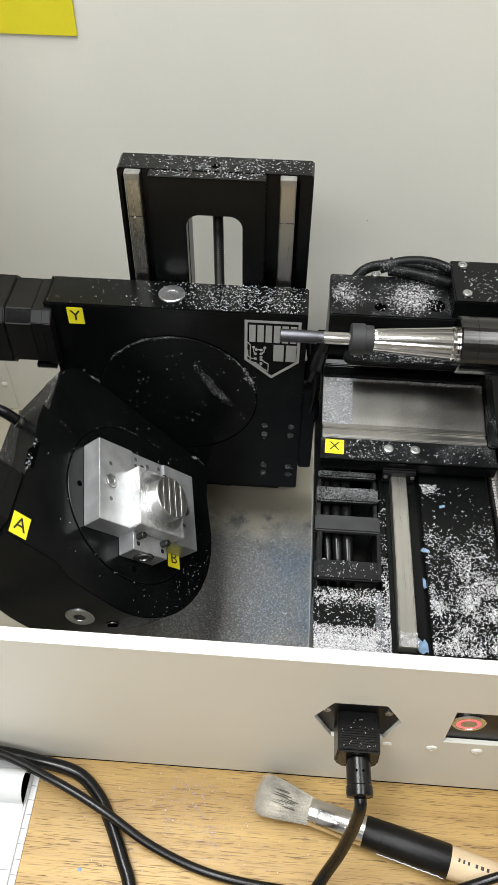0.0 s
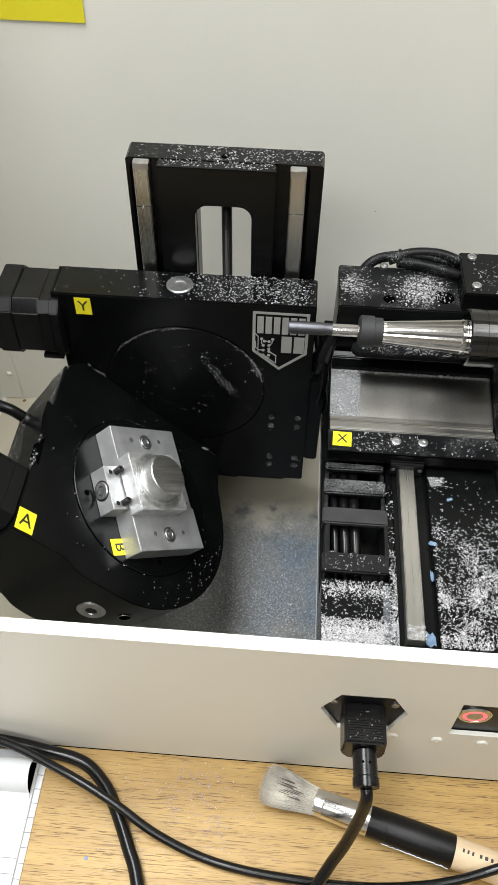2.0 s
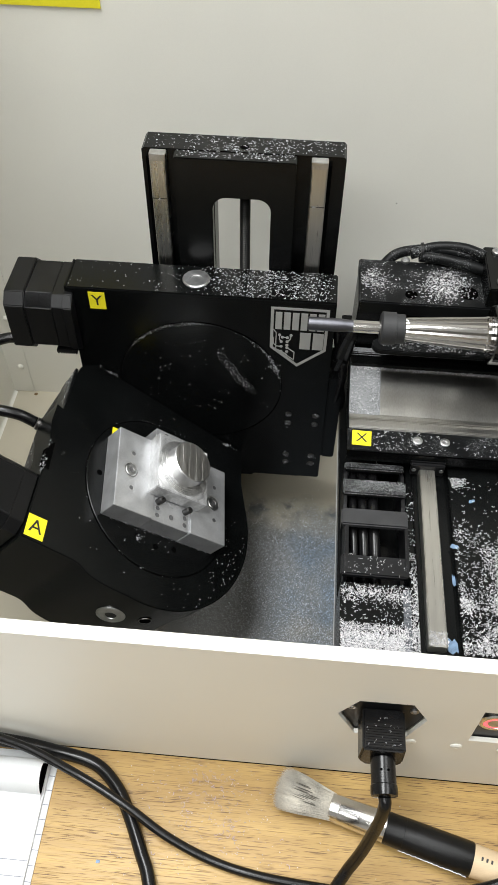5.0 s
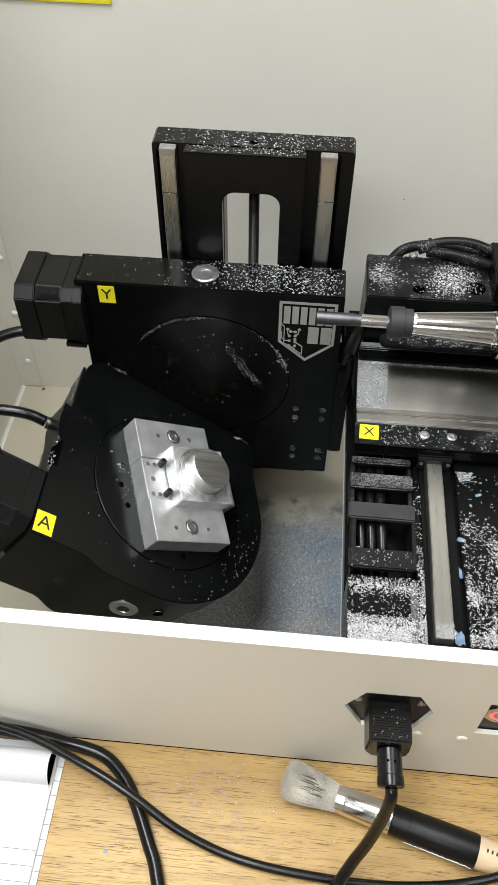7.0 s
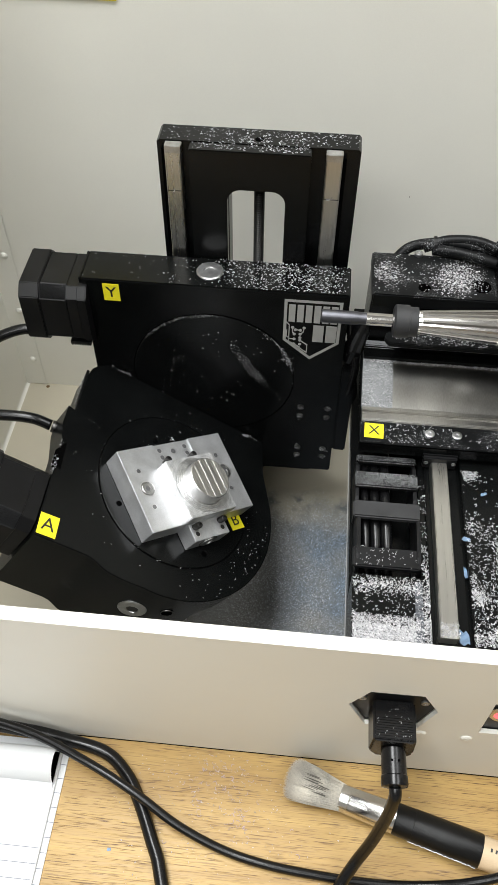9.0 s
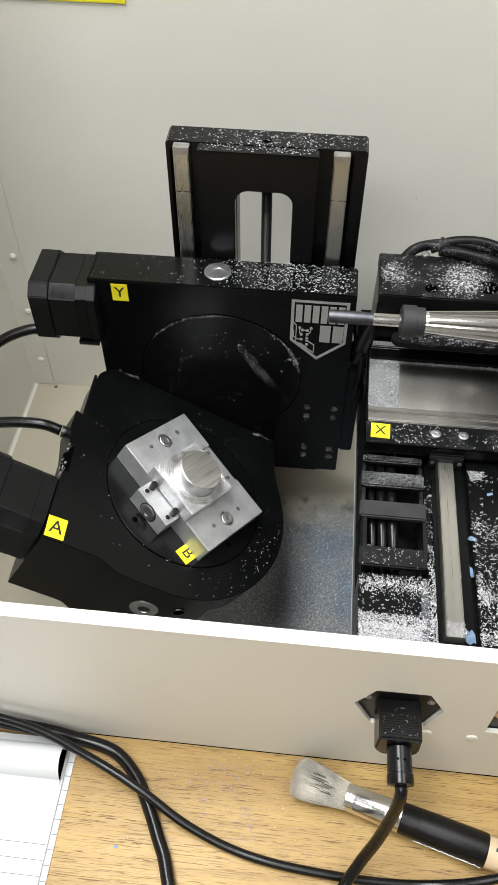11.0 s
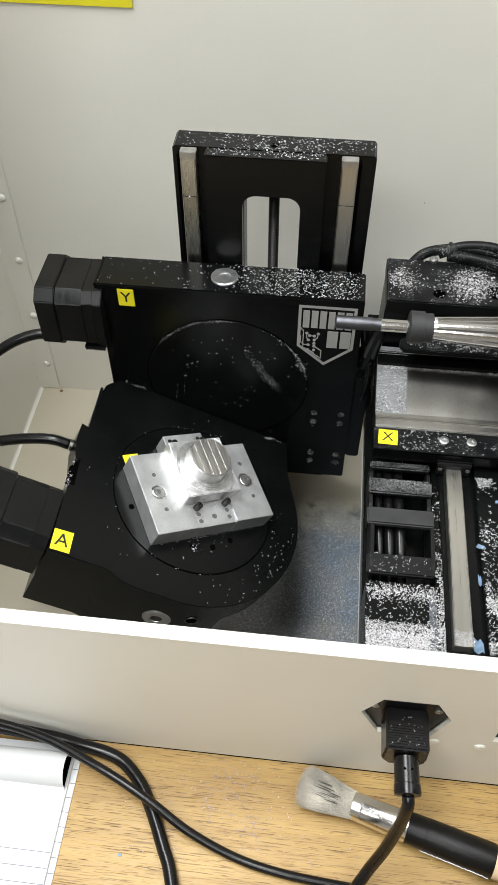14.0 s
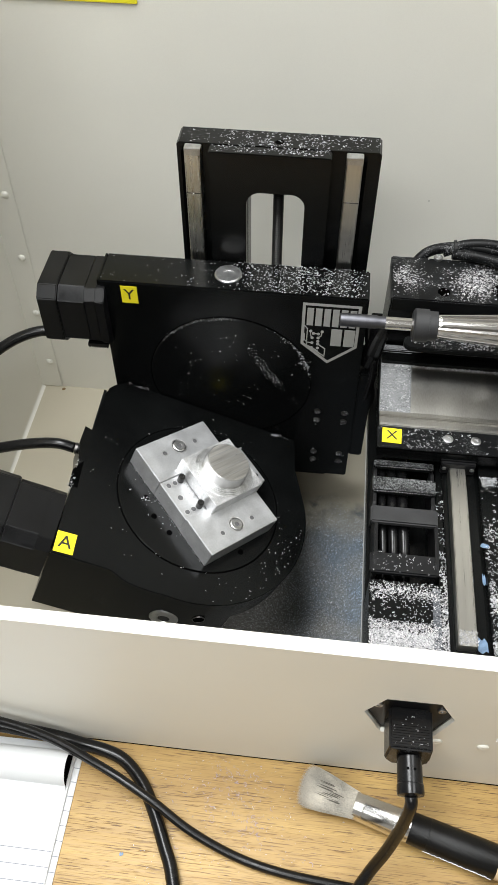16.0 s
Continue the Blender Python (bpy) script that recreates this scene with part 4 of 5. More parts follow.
low2 = [(x, y) for x, y in [(-0.081, 0.0472), (-0.048, 0.0472), (-0.044, 0.0466), (-0.0405, 0.0451), (-0.037, 0.0433), (-0.0325, 0.0420), (-0.026, 0.0412), (-0.018, 0.0408)] + arc(0, TABLE_Y, 0.0772, 264, 300, 16)] + [(0.045, 0.09), (0.045, 0.14), (0.03, 0.165), (0.03, 0.180), (-0.0665, 0.180), (-0.0665, 0.104), (-0.081, 0.100)]
autosmooth(part("base_body", prism(low2, -0.0945, -0.0478, None, 0.0), BLACK, table), 0.5)
# opening is not cut: a black patch paints its dark inside
part("cavity", prism([(-0.083, 0.096), (-0.0775, 0.0955), (-0.0785, 0.1165), (-0.0835, 0.108)], TOP - 0.002, TOP + 0.0002, None, 0.0), GAPSHADE, table)
bz = part("side_bolt", lathe((-0.0022, 0.0412, -0.0545), (0, -1, 0), [(0, 0.0092), (0.0008, 0.0092), (0.0014, 0.0086), (0.0014, 0.004), (0.0004, 0.0037), (0.0004, 0)], 32), SCREW, table, "galvanised flat socket bolt")
autosmooth(bz, 0.4)
# dark hexagon fills the recess and paints the shade inside it
part("bolt_socket", lathe((-0.0022, 0.0409, -0.0545), (0, -1, 0), [(0, 0.0037), (0.0008, 0.0037)], 6), BOLTBLACK, table, "hexagon socket with its shade painted dark")
part("side_bore", lathe((0.018, 0.0432, -0.0470), (0.2, -1, 0), [(0, 0.0036), (0.0014, 0.0036)], 24), GAPSHADE, table)
part("bore_rim", lathe((0.018, 0.0432, -0.0470), (0.2, -1, 0), [(0.0009, 0.0042), (0.0013, 0.0041), (0.00145, 0.0037), (0.0010, 0.0036)], 28), DARKSTEEL, table)
flank = prism([(0.113, -0.0975), (0.113, -0.040), (0.124, -0.0285), (0.1805, -0.0285), (0.1805, -0.0975)], -0.0796, -0.0776, Matrix(((0, 0, 1, 0), (1, 0, 0, 0), (0, 1, 0, 0), (0, 0, 0, 1))), 0.0004)
for v in flank.verts:
    v.co.x -= 0.16 * (v.co.z + 0.0285)
part("flank_plate", flank, SIDEDUST, table, "sloping side plate under fine metal dust")
autosmooth(part("cable_gland", lathe((-0.0765, 0.142, -0.050), (-1, 0, -0.2), [(0, 0.0064), (0.003, 0.0062), (0.0035, 0.0052), (0.006, 0.0050), (0.0064, 0.0042), (0.009, 0.0042)], 24), DARKSTEEL, table, "dull steel cable gland"), 0.5)
nema(table, pose(-0.0818, 0.0727, -0.0510), 0.0470, (0.0, 0.0088, 0.0290, 0.0465))
part("motor_lead", tube([(-0.086, 0.142, -0.0515), (-0.098, 0.1425, -0.0535), (-0.114, 0.142, -0.062), (-0.134, 0.140, -0.076), (-0.155, 0.139, -0.094), (-0.166, 0.139, -0.106)], 0.0037), RUBBER, table, smooth=True)
sticker("A", 0.0118, 0.0140, pose(-0.0748, 0.0558, TOP + 0.0002, 0, 0, 2), table)

platter = part("platter", lathe((0, 0, -0.004), (0, 0, 1), [(0, 0.0549), (0.0043, 0.0549), (0.0046, 0.0546), (0.0046, 0)], 96), BLACK, table, "round black turning platter")
autosmooth(platter, 0.4)
# thin black ring paints the shaded gap round the platter
part("platter_groove", lathe((0, TABLE_Y, TOP), (0, 0, 1), [(0, 0.0557), (0.0002, 0.0557), (0.0002, 0.0550), (0.0001, 0.0550)], 96), GAPSHADE, table)
for r, a in ((0.0371, 66), (0.0371, 88), (0.0371, 110.5), (0.0460, 0), (0.0460, 180), (0.0468, 268)):
    a = radians(a)
    # black disc in place of the shaded hole
    part("tapped_hole", lathe((r * math.cos(a), r * math.sin(a), 0.0006), (0, 0, 1), [(0, 0.0019), (0.00015, 0.0019)], 16), GAPSHADE, platter)

# ---- vise and workpiece (turn with the platter); their own space has z = 0 on the platter ----
VL, VW, VH = 0.0427, 0.02835, 0.0156
Z0 = 0.0006
vise = thing("workholding_vise", "milled aluminium vise blocks bolted to the black platter", "vise")
SL = 0.0145
part("end_block", box(SL + 0.00005, VL, -VW, VW, Z0, VH, 0.0003), ALU, vise)
part("end_block", box(-VL, -SL - 0.00005, -VW, VW, Z0, VH, 0.0003), ALU, vise)
part("slide_bar", box(-SL, SL, -VW - 0.0125, VW - 0.0002, Z0 + 0.0002, VH - 0.0012, 0.0003), ALU, vise)


def rimmed_hole(x, y, z, r, inside):
    """A small drilled hole: bright countersunk rim round a flat disc painted with its inner shade."""
    part("hole_rim", lathe((x, y, z), (0, 0, 1), [(-0.0001, r * 1.28), (0.00008, r * 1.22), (0.0001, r), (-0.00005, r * 0.97)], 24), ALUBRIGHT, vise)
    part("hole_shade_disc", lathe((x, y, z - 0.00002), (0, 0, 1), [(0, r), (0.00006, r)], 20), inside, vise)


for x in (-0.0325, 0.0325):
    part("counterbore", lathe((x, 0, VH), (0, 0, 1), [(-0.0001, 0.0054), (0.00008, 0.0053), (0.0001, 0.0049), (0.00004, 0.0047)], 36), ALUBRIGHT, vise, "bright rim of a counterbore")
    # flat dark disc stands in for the shaded depth of the counterbore
    part("bore_shade_disc", lathe((x, 0, VH - 0.00002), (0, 0, 1), [(0, 0.0048), (0.00006, 0.0048)], 32), HOLESHADE, vise)
    autosmooth(part("cap_screw", lathe((x, 0, VH), (0, 0, 1), [(0, 0.0041), (0.0002, 0.0041), (0.0005, 0.0036), (0.0005, 0.0021), (0.0002, 0.0019), (0.0002, 0)], 28), SCREW, vise, "recessed socket screw"), 0.4)
    # socket depth is painted too, a darker hexagon on the screw
    part("hex_socket", lathe((x, 0, VH + 0.0002), (0, 0, 1), [(0, 0.0017), (0.00012, 0.0017)], 6), HOLESHADE, vise)
    for y in (-0.0125, 0.0125):
        rimmed_hole(x - 0.001, y, VH, 0.0015, HOLESHADE)
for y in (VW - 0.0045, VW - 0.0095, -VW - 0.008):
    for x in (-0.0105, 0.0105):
        rimmed_hole(x, y, VH - 0.0012, 0.0016, BOLTBLACK if y < 0 else HOLESHADE)
rimmed_hole(0, VW - 0.0065, VH - 0.0012, 0.0018, HOLESHADE)
for y in (0.0142, -0.0315):
    for x in (-0.0105, 0.0105):
        pn = part("set_screw", lathe((x, y, VH - 0.003), (0, 0.12 if y > 0 else -0.12, 1), [(0, 0.0021), (0.0015, 0.0022), (0.003, 0.0021), (0.0045, 0.0022), (0.0075, 0.0021), (0.008, 0.0017), (0.008, 0.001), (0.007, 0.0009)], 20), BOLTBLACK, vise, "black threaded set screw")
        autosmooth(pn, 0.3)
autosmooth(part("slide_bolt", lathe((0, -VW - 0.0125, 0.0078), (0, -1, 0), [(-0.0002, 0.0058), (0.0006, 0.0058), (0.001, 0.0052), (0.001, 0.003), (0.0002, 0.0028), (0.0002, 0)], 28), SCREW, vise, "hexagon socket bolt"), 0.4)
# dark ring paints the shaded gap round the bolt head
part("bolt_recess", lathe((0, -VW - 0.0125, 0.0078), (0, -1, 0), [(-0.0002, 0.0066), (0.0003, 0.0066), (0.0004, 0.0060), (0.0002, 0.0058)], 32), DARKSTEEL, vise, "dark ring round the bolt")
# darker hexagon paints the shade inside this socket
part("bolt_socket", lathe((0, -VW - 0.0125, 0.0078), (0, -1, 0), [(0.0001, 0.0026), (0.0004, 0.0026)], 6), HOLESHADE, vise)
sticker("B", 0.0108, 0.0128, pose(0.0346, -VW - 0.0028, 0.0008, 0, 0, 0), vise)

WP = 0.0193
BY, PT = -0.0092, VH + 0.0105
work = thing("workpiece", "square aluminium workpiece with a turned round boss", "workpiece")
STREAK = material("face_milled_aluminium", (0.50, 0.49, 0.47), 0.34, 1.0, 0.5, 0.1, 150, 900, 0.25, 0.0001, (1, 0.05, 1), (0.95, 0.93, 0.9), rvary=0.18)
PLATEALU = material("rough_cut_aluminium", (0.58, 0.58, 0.585), 0.5, 0.75, 0.5, 0.22, 240, 1300, 0.5, 0.00012, (1.6, 0.5, 1), rvary=0.2)
SWIRL = material("swirl_cut_aluminium", (0.62, 0.62, 0.62), 0.42, 1.0, 0.5, 0.25, 220, 1400, 0.35, 0.00015, rvary=0.2)
part("square_plate", box(-WP, WP, -0.0290, 0.0115, VH - 0.0006, PT, 0.0005), PLATEALU, work)
rings = [(0, 0.0192), (0.0003, 0.0191), (0.0003, 0.0183), (0.0006, 0.0182), (0.0006, 0.0172), (0.0010, 0.0171), (0.0010, 0.0160), (0.0013, 0.0159), (0.0013, 0.0150), (0.0018, 0.0145)]
autosmooth(part("cut_ring", lathe((0, BY, PT), (0, 0, 1), rings, 72), SWIRL, work, "swirled cutter marks round the boss"), 0.3)
autosmooth(part("round_boss", lathe((0, BY, PT), (0, 0, 1), [(0.0016, 0.0143), (0.0020, 0.0142), (0.0096, 0.0140), (0.0100, 0.0136), (0.0100, 0.0001)], 72), ALUBRIGHT, work, "freshly cut round boss"), 0.35)
part("boss_top", lathe((0, BY, PT + 0.00995), (0, 0, 1), [(0, 0.0134), (0.00012, 0.0134)], 64), STREAK, work, "striped milled face")
marks = bmesh.new()
mark_rng = random.Random(8)
for k in range(46):
    r = 0.0178 + 0.0105 * mark_rng.random()
    cx, cy = mark_rng.gauss(0, 0.0008), BY + mark_rng.gauss(0, 0.0008)
    a0 = mark_rng.uniform(0, 6.283)
    w = mark_rng.uniform(0.00008, 0.0002)
    last = None
    for q in range(60):
        a = a0 + q * 0.045
        x, y = cx + r * math.cos(a), cy + r * math.sin(a)
        if abs(x) > WP - 0.0006 or not -0.0284 < y < 0.0109:
            last = None
            continue
        now = [marks.verts.new((cx + (r + d) * math.cos(a), cy + (r + d) * math.sin(a), PT + h)) for d, h in ((-w, -0.00002), (0, 0.00007), (w, -0.00002))]
        if last:
            marks.faces.new((last[0], now[0], now[1], last[1]))
            marks.faces.new((last[1], now[1], now[2], last[2]))
        last = now
part("tool_marks", marks, ALUBRIGHT, work, "fine swirled cutter arcs across the plate")
for k in range(4):
    x = -0.0078 + k * 0.0052
    hw = math.sqrt(0.0132 ** 2 - x * x)
    part("mill_line", box(x - 0.00022, x + 0.00022, BY - hw, BY + hw, PT + 0.0100, PT + 0.01016, 0), ALUBRIGHT, work)

# ---- things on the desk ----
brush = thing("paint_brush", "round paint brush with grey bristles and black taped handle", "brush")
A0 = Vector((-0.0335, -0.0165, 0.0))
BD = Vector((0.962, -0.262, 0.0)).normalized()


def brush_at(d, z):
    return A0 + BD * d + Vector((0, 0, z))


rngb = random.Random(5)
bb, bd2 = bmesh.new(), bmesh.new()
side = Vector((-BD.y, BD.x, 0))
for k in range(2600):
    a, rr = rngb.uniform(0, 6.283), math.sqrt(rngb.random())
    s0, h0 = math.cos(a) * rr * 0.0083, math.sin(a) * rr * 0.0078
    s1, h1 = math.cos(a) * rr * 0.0132 + rngb.gauss(0, 0.0008), math.sin(a) * rr * 0.0095 + rngb.gauss(0, 0.0006)
    tip = 0.0035 * (rr ** 2) + rngb.uniform(-0.001, 0.003)
    p0 = brush_at(0.042, 0.0110 + h0) + side * s0
    p1 = brush_at(0.02, 0.0110 + (h0 * 0.35 + h1 * 0.65)) + side * (s0 * 0.35 + s1 * 0.65)
    p2 = brush_at(tip, max(0.001, 0.0108 + h1)) + side * s1
    b = bb
    if h1 > 0.001 and abs(s0 + 0.0010) < 0.0032 and k % 6 == 0:
        b = bd2
        a0 = rngb.uniform(0.010, 0.020)
        p0, p1, p2 = (brush_at(d, 0.0118 + h1 * 0.95) + side * s1 * 0.9 for d in (a0 + 0.011, a0 + 0.005, a0))
    w = side * 0.00026
    vs = [b.verts.new(q) for q in (p0 - w, p0 + w, p1 + w, p1 - w, p2, p0 + Vector((0, 0, 0.0004)), p1 + Vector((0, 0, 0.0004)))]
    b.faces.new((vs[0], vs[1], vs[2], vs[3])), b.faces.new((vs[3], vs[2], vs[4]))
    b.faces.new((vs[0], vs[5], vs[6], vs[3])), b.faces.new((vs[1], vs[5], vs[6], vs[2])), b.faces.new((vs[3], vs[6], vs[4])), b.faces.new((vs[2], vs[6], vs[4]))
autosmooth(part("bristle_core", lathe(brush_at(0.006, 0.0110), BD, [(0.006, 0.003), (0.009, 0.0075), (0.014, 0.0082), (0.03, 0.0076), (0.034, 0.0074)], 32), BRISTLE, brush))
part("bristles", bb, BRISTLE, brush, "splayed grey bristles")
part("dark_bristles", bd2, BRISTLEDARK, brush, "dark stained bristles")
autosmooth(part("ferrule", lathe(brush_at(0.038, 0.0110), BD, [(0, 0.0082), (0.0005, 0.0086), (0.006, 0.0088), (0.0065, 0.0091), (0.008, 0.0089), (0.038, 0.0097), (0.039, 0.0094)], 40), FERRULE, brush, "shiny tin ferrule"), 0.5)
autosmooth(part("taped_grip", lathe(brush_at(0.0755, 0.0110), BD, [(0, 0.0097), (0.001, 0.0100), (0.012, 0.0101), (0.0122, 0.0103), (0.03, 0.0105), (0.055, 0.0108), (0.056, 0.0104)], 40), TAPE, brush, "black tape wrapped grip"), 0.5)
autosmooth(part("wood_handle", lathe(brush_at(0.131, 0.0110), BD, [(0, 0.0102), (0.02, 0.0100), (0.06, 0.0100), (0.10, 0.0090), (0.12, 0.006), (0.122, 0)], 32), HANDLE, brush, "pale varnished wooden handle"), 0.5)
for d, w in ((0.1425, 0.0022), (0.1455, 0.0022), (0.1485, 0.0022), (0.1535, 0.0026), (0.157, 0.003), (0.1605, 0.0026)):
    q = brush_at(d - 0.006, 0.0212 - (d - 0.137) * 0.01)
    bar = part("print_bar", box(-w / 2 + 0.0005, w / 2 - 0.0005, -0.0011, 0.0011, 0, 0.0002, 0), INK, brush)
    bar.data.transform(Matrix.Translation(q) @ pose(0, 0, 0, 14, 0, -15.2))
# frayed pale edge where the tape ends along the grip
fray = bmesh.new()
fray_rng = random.Random(3)
low_side = Vector((BD.y, -BD.x, 0))
prev = None
for k in range(40):
    q = brush_at(0.0865 + k * 0.00112, 0.0110 + 0.0002) + low_side * (0.0109 + 0.00018 * k / 40)
    up = -0.0006 + fray_rng.random() ** 2 * 0.0022
    now = [fray.verts.new(q + Vector((0, 0, -0.0009)) - low_side * 0.0002), fray.verts.new(q + Vector((0, 0, up * 0.6)) + low_side * 0.0002), fray.verts.new(q + Vector((0, 0, up)) - low_side * 0.0003)]
    if prev:
        fray.faces.new((prev[0], now[0], now[1], prev[1])), fray.faces.new((prev[1], now[1], now[2], prev[2]))
    prev = now
part("frayed_edge", fray, PAPER, brush, "torn pale edge of the tape")

cables = thing("thick_black_cable", "thick black rubber cable lying on the desk", "cable")
part("sheath", tube([(-0.50, -0.012, 0.034), (-0.36, -0.008, 0.034), (-0.27, -0.0062, 0.029), (-0.215, -0.0055, 0.017), (-0.186, -0.0066, 0.0085), (-0.158, -0.0115, 0.0056), (-0.1405, -0.0245, 0.0052), (-0.1288, -0.041, 0.0052), (-0.1165, -0.064, 0.0052), (-0.1085, -0.081, 0.0052), (-0.098, -0.12, 0.0052), (-0.085, -0.22, 0.0052), (-0.08, -0.40, 0.0052)], 0.0044, 14), RUBBER, cables, smooth=True)
thin = thing("thin_black_cable", "thin black cable curving across the desk", "cable")
part("sheath", tube([(-0.50, -0.012, 0.07), (-0.36, -0.010, 0.066), (-0.27, -0.009, 0.052), (-0.212, -0.0105, 0.033), (-0.168, -0.0225, 0.0185), (-0.131, -0.0385, 0.0135), (-0.1015, -0.0535, 0.0075), (-0.0705, -0.0645, 0.0036), (-0.041, -0.0705, 0.0034), (-0.006, -0.0735, 0.0034), (0.028, -0.0745, 0.0034), (0.06, -0.0730, 0.006), (0.09, -0.0700, 0.018), (0.124, -0.061, 0.031), (0.16, -0.05, 0.029), (0.22, -0.06, 0.004), (0.4, -0.1, 0.0034)], 0.0029, 14), RUBBER, thin, smooth=True)

pad = thing("writing_pad", "white ruled writing pad with its top page curled over", "notepad")
PX = -0.187
part("paper_block", box(-0.40, PX - 0.0008, -0.30, -0.0065, 0.0013, 0.0038, 0.0003), PAPER, pad)
part("lower_sheet", box(-0.40, PX + 0.0034, -0.30, -0.0065, 0.0001, 0.0012, 0.0002), PAPER, pad)
for k in range(26):
    y = -0.0752 - k * 0.0093
    if y > -0.299:
        part("ruled_line", box(-0.398, PX - 0.0012, y, y + 0.0004, 0.0037, 0.00392, 0), RULE, pad)
for k in range(30):
    y = -0.0215 - k * 0.0093
    part("sheet_tick", box(PX - 0.0006, PX + 0.0033, y, y + 0.0005, 0.0011, 0.00128, 0), RULE, pad)
# top page: bends up at the back, rolls forward and lies flat again
roll = [(-0.0125, 0.0040)] + [(-0.0240 - 0.0115 * math.cos(radians(a)), 0.0045 + 0.0165 * math.sin(radians(a))) for a in range(180, 9, -10)]
roll = [(y, z) for y, z in roll if y > -0.0352]
roll += [(-0.0352, 0.0062), (-0.0372, 0.0047), (-0.0412, 0.0041)]
sheet = [(y, z) for y, z in roll] + [(y, z - 0.0002) for y, z in roll[::-1]]
YZX = Matrix(((0, 0, 1, 0), (1, 0, 0, 0), (0, 1, 0, 0), (0, 0, 0, 1)))
autosmooth(part("curled_page", prism(sheet, -0.40, PX - 0.0022, YZX, 0.0), PAPER, pad, "white top page rolled forward"), 0.6)
# black sheet added on the pad to paint the dark hollow of the roll
part("roll_shade", box(-0.40, PX - 0.0026, -0.0345, -0.0140, 0.0039, 0.0041, 0.0), GAPSHADE, pad, "painted shade inside the roll")

# ---- loose chips ----
UP = (0, 0, 1)


def on_rect(x0, x1, y0, y1, z, weight=None):
    def place(rng):
        x, y = rng.uniform(x0, x1), rng.uniform(y0, y1)
        if weight and rng.random() > weight(x, y):
            return None
        return (x, y, z), UP
    return place


def lumps(spots, base=0.0):
    return lambda x, y: base + sum(math.exp(-((x - a) ** 2 + (y - b) ** 2) / (2 * r * r)) for a, b, r in spots)


CLUMPS = lumps(blotches(77, 60, 0.058, 0.106, 0.008, 0.10, 0.0012, 0.0036))
chip_field("column_chips", "curled bright chips on the black column top", 620, on_rect(COL_X0 + 0.001, COL_X1 - 0.001, COL_Y0 - 0.004, COL_Y1 - 0.001, COL_TOP, lambda x, y: 0 if y < COL_Y0 + 0.005 and not -0.117 < x < -0.048 else lumps([(-0.075, 0.236, 0.03)], 0.15)(x, y)), 11, size=(0.0003, 0.0010))
chip_field("carriage_chips", "curled bright chips on the black carriage top", 1100, on_rect(-0.184, -0.019, 0.195, 0.2215, PLATE_TOP, lumps([(-0.07, 0.211, 0.022), (-0.04, 0.208, 0.015)], 0.05)), 12, size=(0.0003, 0.0010))
chip_field("bed_chips", "heaps of curled bright chips on the black bed", 4000, on_rect(0.061, 0.1035, 0.011, 0.13, BED, lambda x, y: (0.02 + 1.0 / (1 + math.exp((y - 0.066) / 0.014))) * (0.22 + min(1.0, CLUMPS(x, y))) + lumps([(0.066, 0.128, 0.0032)])(x, y) * 1.4), 13, size=(0.0004, 0.0013))
chip_field("ledge_dust", "dense fine metal dust on the black ledge", 3800, on_rect(-0.005, 0.030, 0.0098, 0.0275, BED - 0.0045, lambda x, y: 1.0 if y < 0.021 else 0.35), 62, size=(0.0002, 0.0007))
chip_field("ledge_chips", "fine bright chips on the black ledge", 2100, on_rect(-0.005, 0.034, 0.011, 0.052, BED - 0.0045, lambda x, y: 0.12 + (0.9 if y < 0.026 else 0) + math.exp(-((y - 0.046) / 0.004) ** 2)), 14, size=(0.0004, 0.0011))
chip_field("rail_side_chips", "bright chips packed beside the steel rail", 850, on_rect(0.0345, 0.0412, 0.011, 0.13, BED - 0.0045, lambda x, y: 0.06 + 1.0 / (1 + math.exp((y - 0.055) / 0.012))), 15, size=(0.0005, 0.0013))
chip_field("rail_end_chips", "bright chips on the steel rail end", 170, on_rect(0.0418, 0.0516, 0.0128, 0.021, 0.1740), 42, size=(0.0004, 0.0011))
chip_field("cross_carriage_chips", "bright chips on the cross carriage front strip", 170, on_rect(0.012, 0.107, 0.1358, 0.152, 0.1852, lumps([(0.02, 0.141, 0.012)], 0.2)), 16, size=(0.0005, 0.0013))
chip_field("head_chips", "drift of bright chips on the spindle head plate", 1500, on_rect(-0.002, 0.074, 0.2095, 0.2505, 0.242, lumps([(0.047, 0.226, 0.008), (0.054, 0.232, 0.007), (0.006, 0.23, 0.006)], 0.012)), 17, size=(0.0004, 0.0011))
chip_field("shelf_chips", "fine bright chips on the steel way cover end", 520, lambda rng: (lambda x, y: ((x, y, 0.1867 + max(0.0, (min(y, 0.2005) - 0.1632) * 0.2547)), UP))(rng.uniform(-0.0033, 0.0155) if rng.random() < 0.8 else rng.uniform(-0.0033, 0.004), rng.uniform(0.164, 0.1975)), 27, size=(0.0003, 0.0009))
chip_field("ridge_chips", "line of bright chips along the cover edge", 620, on_rect(-0.003, 0.1005, 0.1958, 0.1978, 0.1952), 28, size=(0.0003, 0.0009))
chip_field("tray_chips", "bright chips on the spindle tray", 350, on_rect(0.012, 0.075, 0.191, 0.206, 0.2190, lumps([(0.06, 0.195, 0.01)], 0.25)), 18, size=(0.0005, 0.0012))
chip_field("floor_chips", "fine bright chips scattered over the enclosure floor", 3600, on_rect(-0.13, -0.008, 0.05, 0.24, FLOOR, lambda x, y: 0.15 + 0.8 / (1 + math.exp((y - 0.19) / 0.012))), 19, size=(0.0003, 0.0008))
